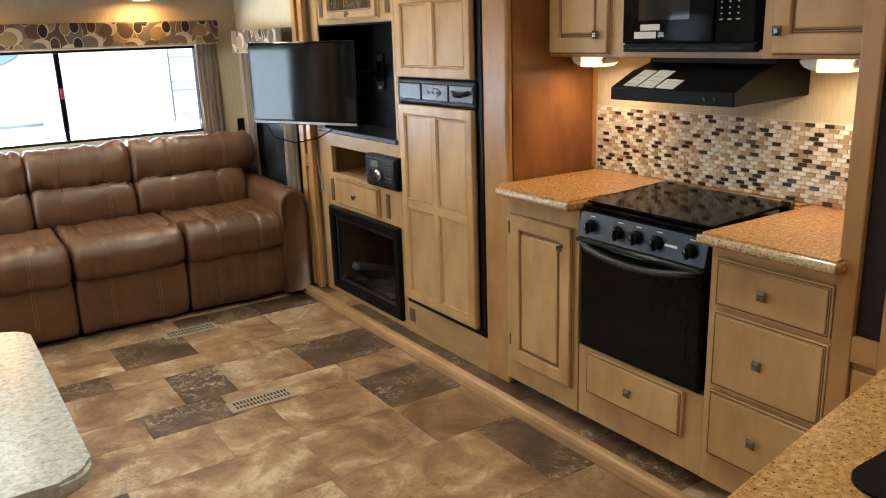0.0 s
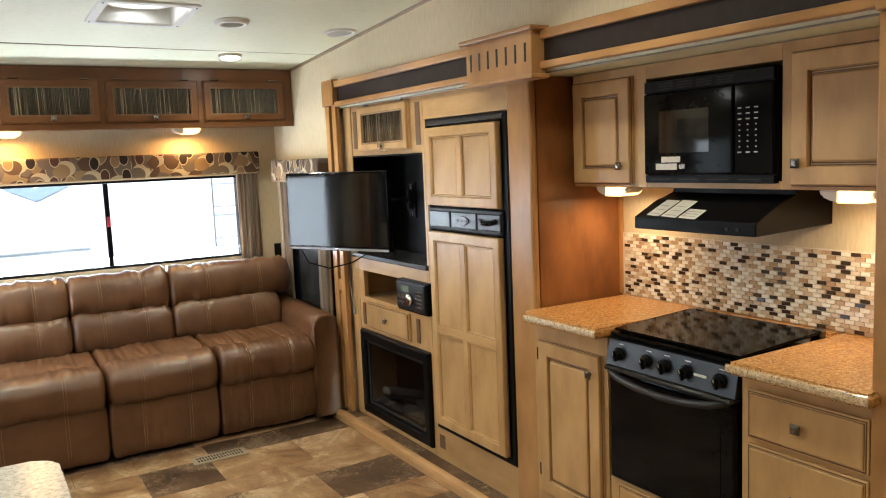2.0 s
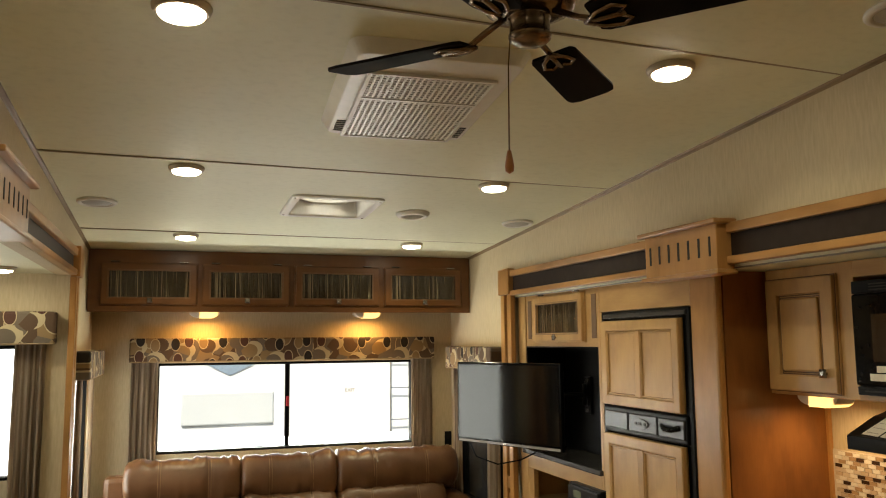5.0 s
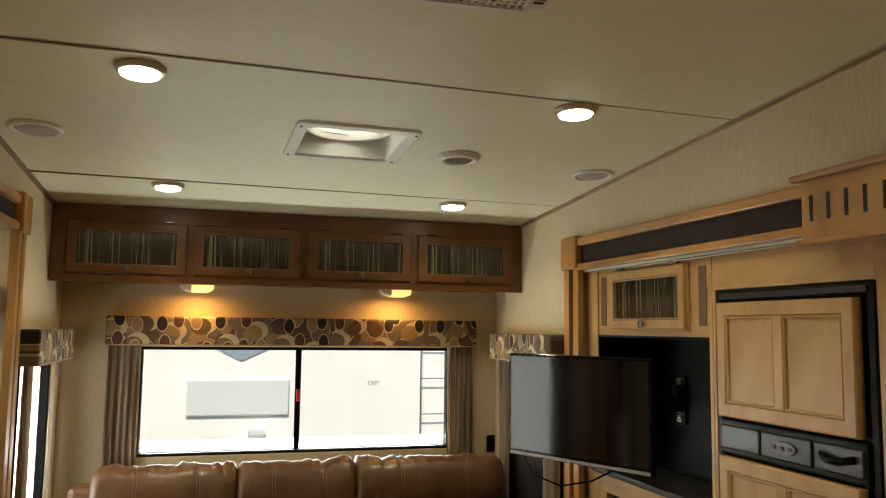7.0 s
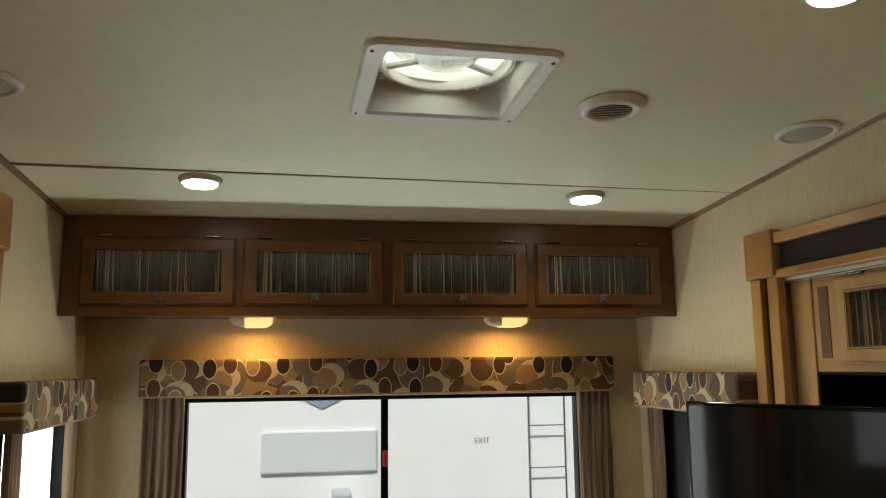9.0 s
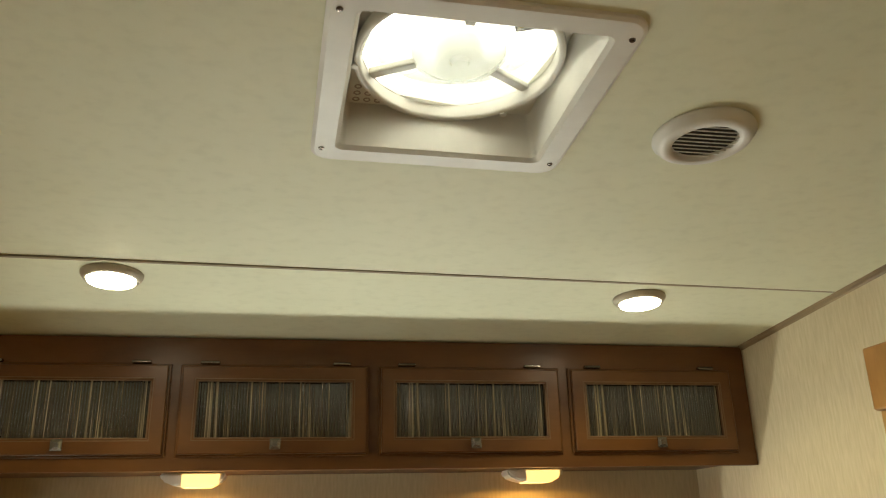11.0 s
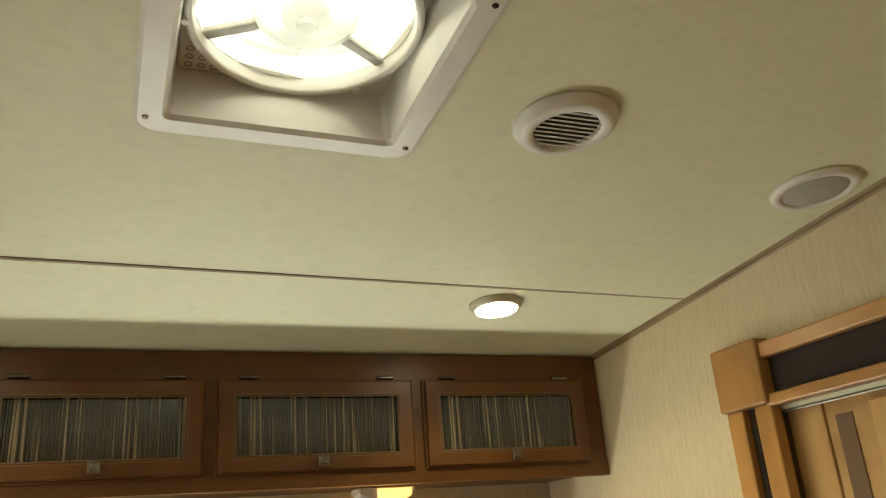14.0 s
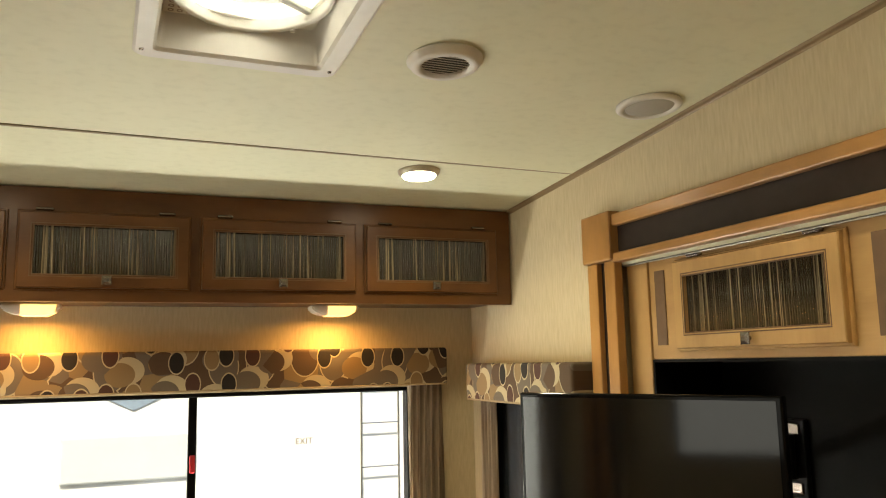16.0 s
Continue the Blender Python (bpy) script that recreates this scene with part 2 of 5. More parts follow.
def reeded():
    m, t, p = nodes_of("reeded_brown_glass")
    # Pale upright streaks paint in light that comes through the ribs.
    a = tex(t, "ShaderNodeTexNoise", 130, (1, 1, 0.012), 4)
    t.links.new(ramp(t, a.outputs["Fac"], [(0.42, (0.005, 0.004, 0.003)), (0.55, (0.035, 0.026, 0.015)), (0.67, (0.25, 0.20, 0.13))]).outputs["Color"], p.inputs["Base Color"])
    p.inputs["Roughness"].default_value, p.inputs["Specular IOR Level"].default_value = 0.10, 0.8
    p.inputs["Coat Weight"].default_value, p.inputs["Coat Roughness"].default_value = 0.5, 0.04
    rib = tex(t, "ShaderNodeTexNoise", 95, (1, 1, 0.0), 1)
    bump(t, p, rib.outputs["Fac"], 0.35, 0.004)
    return m


def clear(name, colour, rough=0.02, weight=1.0):
    m, t, p = nodes_of(name)
    p.inputs["Base Color"].default_value = (*colour, 1)
    p.inputs["Roughness"].default_value, p.inputs["Transmission Weight"].default_value, p.inputs["IOR"].default_value = rough, weight, 1.3
    return m


MAPLE_D, MAPLE_L = (0.462, 0.265, 0.101), (0.66, 0.415, 0.178)
maple = wood("maple_wood", MAPLE_D, MAPLE_L)
maple_x = wood("maple_wood_cross", MAPLE_D, MAPLE_L, "x")
trim_wood = wood("golden_trim_wood", (0.37, 0.18, 0.056), (0.55, 0.295, 0.11), "x", 0.3)
trim_wood_z = wood("golden_trim_upright", (0.37, 0.18, 0.056), (0.55, 0.295, 0.11), "z", 0.3)
# The same maple with the backlit rear cabinet's shade put into its colour.
rear_wood = wood("shaded_maple_wood", (0.094, 0.034, 0.0085), (0.170, 0.069, 0.019), "x", 0.35)
rear_wood_z = wood("shaded_maple_upright", (0.094, 0.034, 0.0085), (0.170, 0.069, 0.019), "z", 0.35)
red_wood = wood("reddish_panel_wood", (0.165, 0.060, 0.017), (0.33, 0.13, 0.038), "z", 0.3)
glaze = plain("dark_glaze", (0.15, 0.078, 0.033), 0.5)
wall_paper = wallpaper("cream_wallpaper", (0.50, 0.41, 0.265), (0.64, 0.54, 0.37))
ceiling_mat = ceiling_vinyl()
seam_mat = plain("tan_seam_trim", (0.30, 0.24, 0.15), 0.5)
cove_mat = wood("cove_trim_wood", (0.17, 0.11, 0.055), (0.30, 0.21, 0.11), "y", 0.45)
leather_mat = leather()
thread = plain("tan_thread", (0.27, 0.155, 0.075), 0.75)
granite_mat = granite("speckled_gold_granite", (0.56, 0.27, 0.075), (0.70, 0.40, 0.15))
laminate = scroll_laminate()
black_gloss = plain("gloss_black", (0.004, 0.004, 0.0045), 0.08, 0, 0.0, 0.1, 40, 0.0)
black_satin = plain("satin_black", (0.0045, 0.0045, 0.005), 0.36, 0, 0, 0.2, 60, 0.04)
for m_black in (black_satin, black_gloss):
    m_black.node_tree.nodes["Principled BSDF"].inputs["Specular IOR Level"].default_value = 0.11
black_panel = plain("black_backing_panel", (0.004, 0.0038, 0.0038), 0.5, 0, 0, 0.25, 12, 0.03)
black_panel.node_tree.nodes["Principled BSDF"].inputs["Specular IOR Level"].default_value = 0.08
dark_panel = plain("dark_brown_strip", (0.032, 0.022, 0.018), 0.45, 0, 0, 0.15, 25, 0.05)
dark_panel.node_tree.nodes["Principled BSDF"].inputs["Specular IOR Level"].default_value = 0.12
grey_black = plain("charcoal_plastic", (0.014, 0.015, 0.018), 0.3, 0, 0, 0.15, 50, 0.03)
pewter = plain("pewter_metal", (0.24, 0.225, 0.205), 0.24, 0.9, 0, 0.2, 80, 0.03)
nickel = plain("dark_nickel", (0.20, 0.17, 0.15), 0.22, 1.0, 0, 0.2, 60, 0.02)
chrome = plain("chrome_metal", (0.75, 0.75, 0.74), 0.12, 1.0, 0, 0.05, 60, 0.0)
white_plastic = plain("white_plastic", (0.78, 0.77, 0.72), 0.32, 0, 0, 0.04, 20, 0.02)
grey_mesh = plain("grey_grille_mesh", (0.42, 0.41, 0.37), 0.6, 0, 0, 0.2, 300, 0.3)
dark_hole = plain("dark_slot", (0.02, 0.018, 0.015), 0.8)
paper = plain("white_paper", (0.74, 0.68, 0.60), 0.7, 0, 0, 0.05, 80, 0.02)
paper_ink = plain("printed_grey_ink", (0.42, 0.36, 0.31), 0.7)
sticker_ink = plain("pale_key_ink", (0.6, 0.6, 0.58), 0.6)
red_plastic = plain("red_latch_plastic", (0.45, 0.02, 0.03), 0.4)
fabric = circle_fabric()
curtain_mat = curtain_cloth()
reeds = reeded()
glass_mat = clear("window_glass", (0.97, 0.99, 0.98))
dark_glass = plain("tinted_dark_glass", (0.032, 0.039, 0.05), 0.22, 0, 0.3, 0.05, 10, 0)
lens_on = emitter("lit_lens", (1.0, 0.93, 0.80), 36)
amber_on = emitter("lit_amber_lens", (1.0, 0.60, 0.20), 1.9)
tile_light = tile_stone("tan_stone_tile", [(0.34, (0.185, 0.092, 0.041)), (0.45, (0.34, 0.19, 0.092)), (0.54, (0.46, 0.29, 0.15)), (0.64, (0.68, 0.50, 0.32))], (0.15, 0.08, 0.038), 0.62)
tile_dark = tile_stone("brown_slate_tile", [(0.34, (0.060, 0.033, 0.019)), (0.5, (0.12, 0.068, 0.040)), (0.66, (0.22, 0.135, 0.080))], (0.60, 0.47, 0.31), 0.9)
grout = plain("brown_joint", (0.19, 0.125, 0.08), 0.6)
log_mat = plain("charred_log", (0.05, 0.04, 0.034), 0.85, 0, 0, 0.6, 18, 0.6)
ember = plain("grey_ember_bed", (0.09, 0.075, 0.065), 0.9, 0, 0, 0.5, 40, 0.8)
frosted, ft, fpn = nodes_of("frosted_dome")
tl = ft.nodes.new("ShaderNodeBsdfTranslucent")
tl.inputs["Color"].default_value = (1.0, 0.95, 0.86, 1)
ft.links.new(tl.outputs["BSDF"], ft.nodes["Material Output"].inputs["Surface"])
clear_plastic, cpt, cpb = nodes_of("clear_plastic")
cpb.inputs["Base Color"].default_value, cpb.inputs["Alpha"].default_value, cpb.inputs["Roughness"].default_value = (0.66, 0.70, 0.66, 1), 0.38, 0.1
outside_white = plain("white_trailer_skin", (0.92, 0.93, 0.94), 0.35, 0, 0, 0.03, 4, 0.02)
outside_blue = plain("blue_grey_stripe", (0.28, 0.36, 0.46), 0.4)
asphalt = plain("asphalt", (0.09, 0.09, 0.088), 0.9, 0, 0, 0.3, 60, 0.4)

# ---- building helpers ----


def box(bm, x0, y0, z0, x1, y1, z1, bev=0.0, seg=2):
    """Adds a box; bev rounds its edges."""
    m = Matrix.LocRotScale(((x0 + x1) / 2, (y0 + y1) / 2, (z0 + z1) / 2), None, (abs(x1 - x0), abs(y1 - y0), abs(z1 - z0)))
    made = bmesh.ops.create_cube(bm, size=1, matrix=m)["verts"]
    if bev:
        edges = list({e for v in made for e in v.link_edges})
        bmesh.ops.bevel(bm, geom=edges, offset=bev, segments=seg, affect="EDGES", profile=0.5, clamp_overlap=True)


def lathe(bm, profile, seg=32, m=Matrix()):
    """Turns a profile of (radius, height) about z."""
    rings = []
    for r, z in profile:
        rings.append([bm.verts.new(m @ Vector((r * math.cos(a), r * math.sin(a), z))) for a in (2 * math.pi * k / seg for k in range(seg))] if r > 1e-6 else [bm.verts.new(m @ Vector((0, 0, z)))])
    for a, b in zip(rings, rings[1:]):
        for k in range(seg):
            j = (k + 1) % seg
            loop = [a[k % len(a)], a[j % len(a)], b[j % len(b)], b[k % len(b)]]
            loop = [v for n, v in enumerate(loop) if v not in loop[:n]]
            if len(loop) > 2:
                bm.faces.new(loop)


def tube(bm, pts, r, seg=8):
    """A round bar along points."""
    pts = [Vector(p) for p in pts]
    rings = []
    for k, p in enumerate(pts):
        d = (pts[min(k + 1, len(pts) - 1)] - pts[max(k - 1, 0)]).normalized()
        q = d.to_track_quat("Z", "Y").to_matrix()
        rings.append([bm.verts.new(p + q @ Vector((r * math.cos(a), r * math.sin(a), 0))) for a in (2 * math.pi * n / seg for n in range(seg))])
    for a, b in zip(rings, rings[1:]):
        for n in range(seg):
            bm.faces.new((a[n], a[(n + 1) % seg], b[(n + 1) % seg], b[n]))
    bm.faces.new(rings[0][::-1]), bm.faces.new(rings[-1])


def prism(bm, outline, axis, a, b):
    """Extrudes a closed outline of 2D points along an axis from a to b."""
    put = {"x": lambda u, v, w: (w, u, v), "y": lambda u, v, w: (u, w, v), "z": lambda u, v, w: (u, v, w)}[axis]
    lo = [bm.verts.new(put(u, v, a)) for u, v in outline]
    hi = [bm.verts.new(put(u, v, b)) for u, v in outline]
    n = len(outline)
    bm.faces.new(lo[::-1]), bm.faces.new(hi)
    for k in range(n):
        bm.faces.new((lo[k], lo[(k + 1) % n], hi[(k + 1) % n], hi[k]))


def mesh_of(name, bm, mat, smooth=False):
    bmesh.ops.recalc_face_normals(bm, faces=bm.faces)
    me = bpy.data.meshes.new(name)
    bm.to_mesh(me)
    bm.free()
    me.materials.append(mat)
    if smooth:
        me.shade_smooth()
    return me


def part(name, bm, mat, parent, label="", m=Matrix(), smooth=False):
    ob = new(name, mesh_of(name, bm, mat, smooth))
    ob.parent = parent
    ob.matrix_basis = m
    if label:
        tagged(ob, label)
    return ob


def thing(name, label, category, m=Matrix(), group=""):
    ob = new(name)
    ob.empty_display_size = 0.05
    ob.matrix_world = m
    return tagged(ob, label, category, group)


def solo(name, bm, mat, label, category, kind="", m=Matrix(), smooth=False, group=""):
    ob = new(name, mesh_of(name, bm, mat, smooth))
    ob.matrix_world = m
    return tagged(ob, label, category, group, kind)


def boxpart(name, mat, parent, dims, bev=0.002, label="", m=Matrix()):
    bm = bmesh.new()
    box(bm, *dims, bev)
    return part(name, bm, mat, parent, label, m)


def holed(bm, axis, place, thick, u0, u1, z0, z1, holes, top=None):
    """A wall across x or y with through openings (u0, u1, z0, z1); top follows a height function of y."""
    us = sorted({u0, u1, *(h[0] for h in holes), *(h[1] for h in holes)})
    zs = sorted({z0, z1, *(h[2] for h in holes), *(h[3] for h in holes)})
    us, zs = [u for u in us if u0 <= u <= u1], [z for z in zs if z0 <= z <= z1]
    solid = {(i, j): not any(h[0] <= (us[i] + us[i + 1]) / 2 <= h[1] and h[2] <= (zs[j] + zs[j + 1]) / 2 <= h[3] for h in holes) for i in range(len(us) - 1) for j in range(len(zs) - 1)}
    verts = {}

    def v(i, j, side):
        if (i, j, side) not in verts:
            w = place + side * thick
            y = us[i] if axis == "x" else w
            z = top(y) if top and zs[j] == z1 else zs[j]
            verts[i, j, side] = bm.verts.new((w, us[i], z) if axis == "x" else (us[i], w, z))
        return verts[i, j, side]

    for (i, j), full in solid.items():
        if not full:
            continue
        for side in (0, 1):
            bm.faces.new((v(i, j, side), v(i + 1, j, side), v(i + 1, j + 1, side), v(i, j + 1, side)))
        for (di, dj), (a, b) in {(-1, 0): ((0, 0), (0, 1)), (1, 0): ((1, 0), (1, 1)), (0, -1): ((0, 0), (1, 0)), (0, 1): ((0, 1), (1, 1))}.items():
            if not solid.get((i + di, j + dj), False):
                bm.faces.new((v(i + a[0], j + a[1], 0), v(i + b[0], j + b[1], 0), v(i + b[0], j + b[1], 1), v(i + a[0], j + a[1], 1)))


def structure(name, bm, mat, label, category, m=Matrix()):
    return solo(name, bm, mat, label, category, "structure", m)


# ---- the shell ----
SLIDE_Y0, SLIDE_Y1, SLIDE_BACK = 2.13, 5.50, 2.84
LS_Y0, LS_Y1, LS_X = 2.0, 5.45, -0.95
WIN = (0.385, 2.06, 0.935, 1.498)
over = lambda y: cz(y) + 0.02
bm = bmesh.new()
box(bm, -0.1, FRONT, -0.12, 2.42, 6.66, -0.004)
floor = structure("floor", bm, grout, "brown stone-look tile floor", "floor")
bm = bmesh.new()
holed(bm, "y", REAR, 0.07, -0.06, 2.40, 0, 2.3, [WIN], over)
structure("wall_rear", bm, wall_paper, "cream wallpapered rear wall with a wide window", "wall")
bm = bmesh.new()
holed(bm, "x", RIGHT, 0.06, FRONT, REAR, 0, 2.5, [(SLIDE_Y0, SLIDE_Y1, 0, 1.885), (5.68, 6.38, 0.60, 1.47)], over)
structure("wall_right", bm, wall_paper, "cream wallpapered side wall above the kitchen slide-out", "wall")
bm = bmesh.new()
holed(bm, "x", LEFT, -0.06, FRONT, REAR, 0, 2.5, [(LS_Y0, LS_Y1, 0, 1.955), (5.72, 6.38, 0.72, 1.47)], over)
structure("wall_left", bm, wall_paper, "cream wallpapered side wall above the dinette slide-out", "wall")
bm = bmesh.new()
holed(bm, "y", FRONT, -0.06, -0.06, 2.40, 0, 2.7, [], over)
structure("wall_front", bm, wall_paper, "plain cream wallpapered partition wall", "wall")

VX0, VX1, VY0, VY1 = 0.994, 1.352, 4.752, 5.108
bm = bmesh.new()


def slab(x0, x1, y0, y1):
    ends = [(y0, cz(y0)), (y1, cz(y1))]
    if y0 < 1.8 < y1:
        ends.insert(1, (1.8, cz(1.8)))
    prism(bm, [(y, z) for y, z in ends] + [(y, z + 0.05) for y, z in reversed(ends)], "x", x0, x1)


slab(-0.06, VX0, FRONT, 6.66), slab(VX1, 2.40, FRONT, 6.66), slab(VX0, VX1, FRONT, VY0), slab(VX0, VX1, VY1, 6.66)
structure("ceiling", bm, ceiling_mat, "pale cream vinyl ceiling panels, softly embossed", "ceiling")
for y, turn in ((5.660, 2.0), (4.308, 2.0), (2.955, 2.2), (1.64, 1.5)):
    bm = bmesh.new()
    box(bm, -1.158, -0.005, -0.003, 1.158, 0.005, 0.002, 0.0015)
    structure("ceiling_seam", bm, seam_mat, "thin tan trim strip over a ceiling joint", "trim", pose(1.17, y, cz(y), TILT, 0, turn))
for x, s in ((RIGHT, -1), (LEFT, 1)):
    bm = bmesh.new()
    for y0, y1 in ((FRONT, 1.8), (1.8, 6.2)):
        prism(bm, [(x, 0), (x + s * 0.014, 0), (x + s * 0.011, -0.006), (x + s * 0.004, -0.009), (x, -0.014)], "y", y0, y1)
        for v in bm.verts:
            if not v.tag:
                v.co.z += cz(v.co.y)
                v.tag = True
    structure("cove_trim", bm, cove_mat, "brown wooden cove trim along the ceiling edge", "trim")

# kitchen slide-out shell
bm = bmesh.new()
holed(bm, "x", SLIDE_BACK, 0.06, SLIDE_Y0 - 0.06, SLIDE_Y1 + 0.06, 0, 1.97, [])
structure("slide_wall_back", bm, wall_paper, "cream wallpapered back wall of the kitchen slide-out", "wall")
for k, y in enumerate((SLIDE_Y0 - 0.05, SLIDE_Y1)):
    bm = bmesh.new()
    box(bm, RIGHT + 0.06, y, 0.0, SLIDE_BACK, y + 0.05, 1.97)
    structure("slide_wall_end", bm, wall_paper, "cream end wall of the kitchen slide-out", "wall")
bm = bmesh.new()
box(bm, RIGHT + 0.002, SLIDE_Y0 + 0.002, 1.872, SLIDE_BACK, SLIDE_Y1, 1.95)
structure("slide_ceiling", bm, ceiling_mat, "pale low ceiling of the kitchen slide-out", "ceiling")
bm = bmesh.new()
box(bm, 2.285, SLIDE_Y0, -0.1, SLIDE_BACK, SLIDE_Y1, 0.044)
slide_floor = structure("slide_floor", bm, grout, "raised tiled floor edge of the kitchen slide-out", "floor")
bm = bmesh.new()
prism(bm, [(2.245, 0.0), (2.245, 0.03), (2.25, 0.045), (2.262, 0.052), (2.284, 0.052), (2.284, 0.0)], "y", SLIDE_Y0 - 0.05, 5.66)
structure("floor_nosing", bm, wood("nosing_wood", (0.40, 0.22, 0.09), (0.58, 0.35, 0.16), "y", 0.3), "rounded golden wooden nosing along the slide floor", "trim")

bm = bmesh.new()
box(bm, RIGHT + 0.004, SLIDE_Y0 + 0.02, 1.866, RIGHT + 0.010, SLIDE_Y1 - 0.02, 1.8715, 0.002)
structure("slide_seal", bm, plain("grey_metal_edge", (0.28, 0.27, 0.24), 0.35, 0.6), "thin grey metal edge under the slide header", "trim")

# left slide-out shell
bm = bmesh.new()
holed(bm, "x", LS_X, -0.06, LS_Y0, LS_Y1, 0, 2.05, [(3.55, 5.15, 1.0, 1.62)])
structure("dinette_wall_outer", bm, wall_paper, "cream wallpapered outer wall of the dinette slide-out", "wall")
bm = bmesh.new()
holed(bm, "y", LS_Y1, 0.05, LS_X - 0.06, -0.06, 0, 2.05, [(-0.76, -0.19, 1.0, 1.62)])
structure("dinette_wall_end", bm, wall_paper, "cream end wall of the dinette slide-out with a window", "wall")
bm = bmesh.new()
holed(bm, "y", LS_Y0, -0.05, LS_X - 0.06, -0.06, 0, 2.05, [])
structure("dinette_wall_near", bm, wall_paper, "plain cream end wall of the dinette slide-out", "wall")
bm = bmesh.new()
box(bm, LS_X - 0.06, LS_Y0, 1.962, -0.002, LS_Y1, 2.05)
structure("dinette_ceiling", bm, ceiling_mat, "pale low ceiling of the dinette slide-out", "ceiling")
bm = bmesh.new()
box(bm, LS_X - 0.06, LS_Y0, -0.1, -0.06, LS_Y1, 0.04)
structure("dinette_floor", bm, tile_dark, "brown tiled floor of the dinette slide-out", "floor")

# ---- doors, knobs and lamps ----


def knob(parent, x, z, y=0.0, mat=None):
    bm = bmesh.new()
    lathe(bm, [(0.0, 0), (0.006, 0), (0.005, 0.012), (0.0, 0.012)], 10, pose(x, y, z, 90))
    rings = [[bm.verts.new((x + sx * r, y - d, z + sz * r)) for sx, sz in ((-1, -1), (1, -1), (1, 1), (-1, 1))] for r, d in ((0.009, 0.011), (0.0145, 0.015), (0.0145, 0.018), (0.0115, 0.020), (0.0065, 0.0235))]
    for p, q in zip(rings, rings[1:]):
        for k in range(4):
            bm.faces.new((p[k], p[(k + 1) % 4], q[(k + 1) % 4], q[k]))
    bm.faces.new(rings[0][::-1]), bm.faces.new(rings[-1])
    return part("knob", bm, mat or pewter, parent, "square pewter knob")


def edge_frame(bm, w, h, t, rail, y0=0.0, bev=0.003):
    """A rectangular frame as one closed ring with eased edges; its front is at y0 - t."""
    e = min(bev, rail / 3)
    loops = []
    for d, y in ((0, y0), (0, y0 - t + e), (e, y0 - t), (rail - e, y0 - t), (rail, y0 - t + e), (rail, y0)):
        a, b = w / 2 - d, h / 2 - d
        loops.append([bm.verts.new(p) for p in ((-a, y, -b), (a, y, -b), (a, y, b), (-a, y, b))])
    for p, q in zip(loops, loops[1:] + loops[:1]):
        for k in range(4):
            bm.faces.new((p[k], p[(k + 1) % 4], q[(k + 1) % 4], q[k]))


def beads(parent, w, h, y):
    """Dark glazed grooves that run round a panel, one ring each."""
    for d in (0.0, 0.0065):
        bm = bmesh.new()
        edge_frame(bm, w - 2 * d, h - 2 * d, 0.002, 0.0032, y + 0.001, 0.0005)
        part("glaze_line", bm, glaze, parent)


def panel_door(parent, m, w, h, face, knob_at=None, rail=0.055, flat=False):
    """A cabinet door or drawer front that faces local -y: frame, raised panel, glazed beads, knob."""
    bm = bmesh.new()
    if flat:
        box(bm, -w / 2, -0.014, -h / 2, w / 2, 0, h / 2, 0.002)
        d = part("drawer_front", bm, face, parent, m=m)
        bm = bmesh.new()
        box(bm, -w / 2 + 0.012, -0.020, -h / 2 + 0.012, w / 2 - 0.012, -0.012, h / 2 - 0.012, 0.003)
        part("face_panel", bm, face, d)
        beads(d, w - 0.010, h - 0.010, -0.0145)
    else:
        box(bm, -w / 2 - 0.006, -0.008, -h / 2 - 0.006, w / 2 + 0.006, 0, h / 2 + 0.006, 0.002)
        d = part("door", bm, face, parent, m=m)
        bm = bmesh.new()
        edge_frame(bm, w, h, 0.021, rail)
        part("door_frame", bm, face, d)
        bm = bmesh.new()
        a, b = w / 2 - rail, h / 2 - rail
        box(bm, -a + 0.014, -0.020, -b + 0.014, a - 0.014, -0.008, b - 0.014, 0.006, 2)
        part("raised_panel", bm, face, d)
        beads(d, w + 0.009, h + 0.009, -0.0088)
        beads(d, 2 * a - 0.004, 2 * b - 0.004, -0.0085)
    if knob_at:
        knob(d, knob_at[0], knob_at[1], -0.02)
    return d


def glass_door(parent, m, w, h, face, knob_at, rail=0.042):
    bm = bmesh.new()
    edge_frame(bm, w + 0.014, h + 0.014, 0.008, rail * 0.6)
    d = part("door", bm, face, parent, m=m)
    bm = bmesh.new()
    edge_frame(bm, w, h, 0.022, rail)
    part("door_frame", bm, face, d)
    a, b = w / 2 - rail, h / 2 - rail
    beads(d, 2 * a + 0.016, 2 * b + 0.016, -0.0215)
    bm = bmesh.new()
    n = max(12, round(2 * a / 0.0075))
    cols = []
    for k in range(6 * n + 1):
        x = -a + 2 * a * k / (6 * n)
        y = -0.009 - 0.0016 * abs(math.sin(math.pi * k / 6)) ** 0.8
        cols.append([bm.verts.new((x, y, z)) for z in (-b, b)])
    for c, e in zip(cols, cols[1:]):
        bm.faces.new((c[0], e[0], e[1], c[1]))
    part("reeded_pane", bm, reeds, d, "dark ribbed glass pane", smooth=True)
    if knob_at:
        knob(d, knob_at[0], knob_at[1], -0.02)
    for x in (-w * 0.36, w * 0.36):
        bm = bmesh.new()
        box(bm, x - 0.026, -0.016, h / 2 + 0.006, x + 0.026, 0.0, h / 2 + 0.016, 0.004)
        part("hinge", bm, nickel, d)
    return d


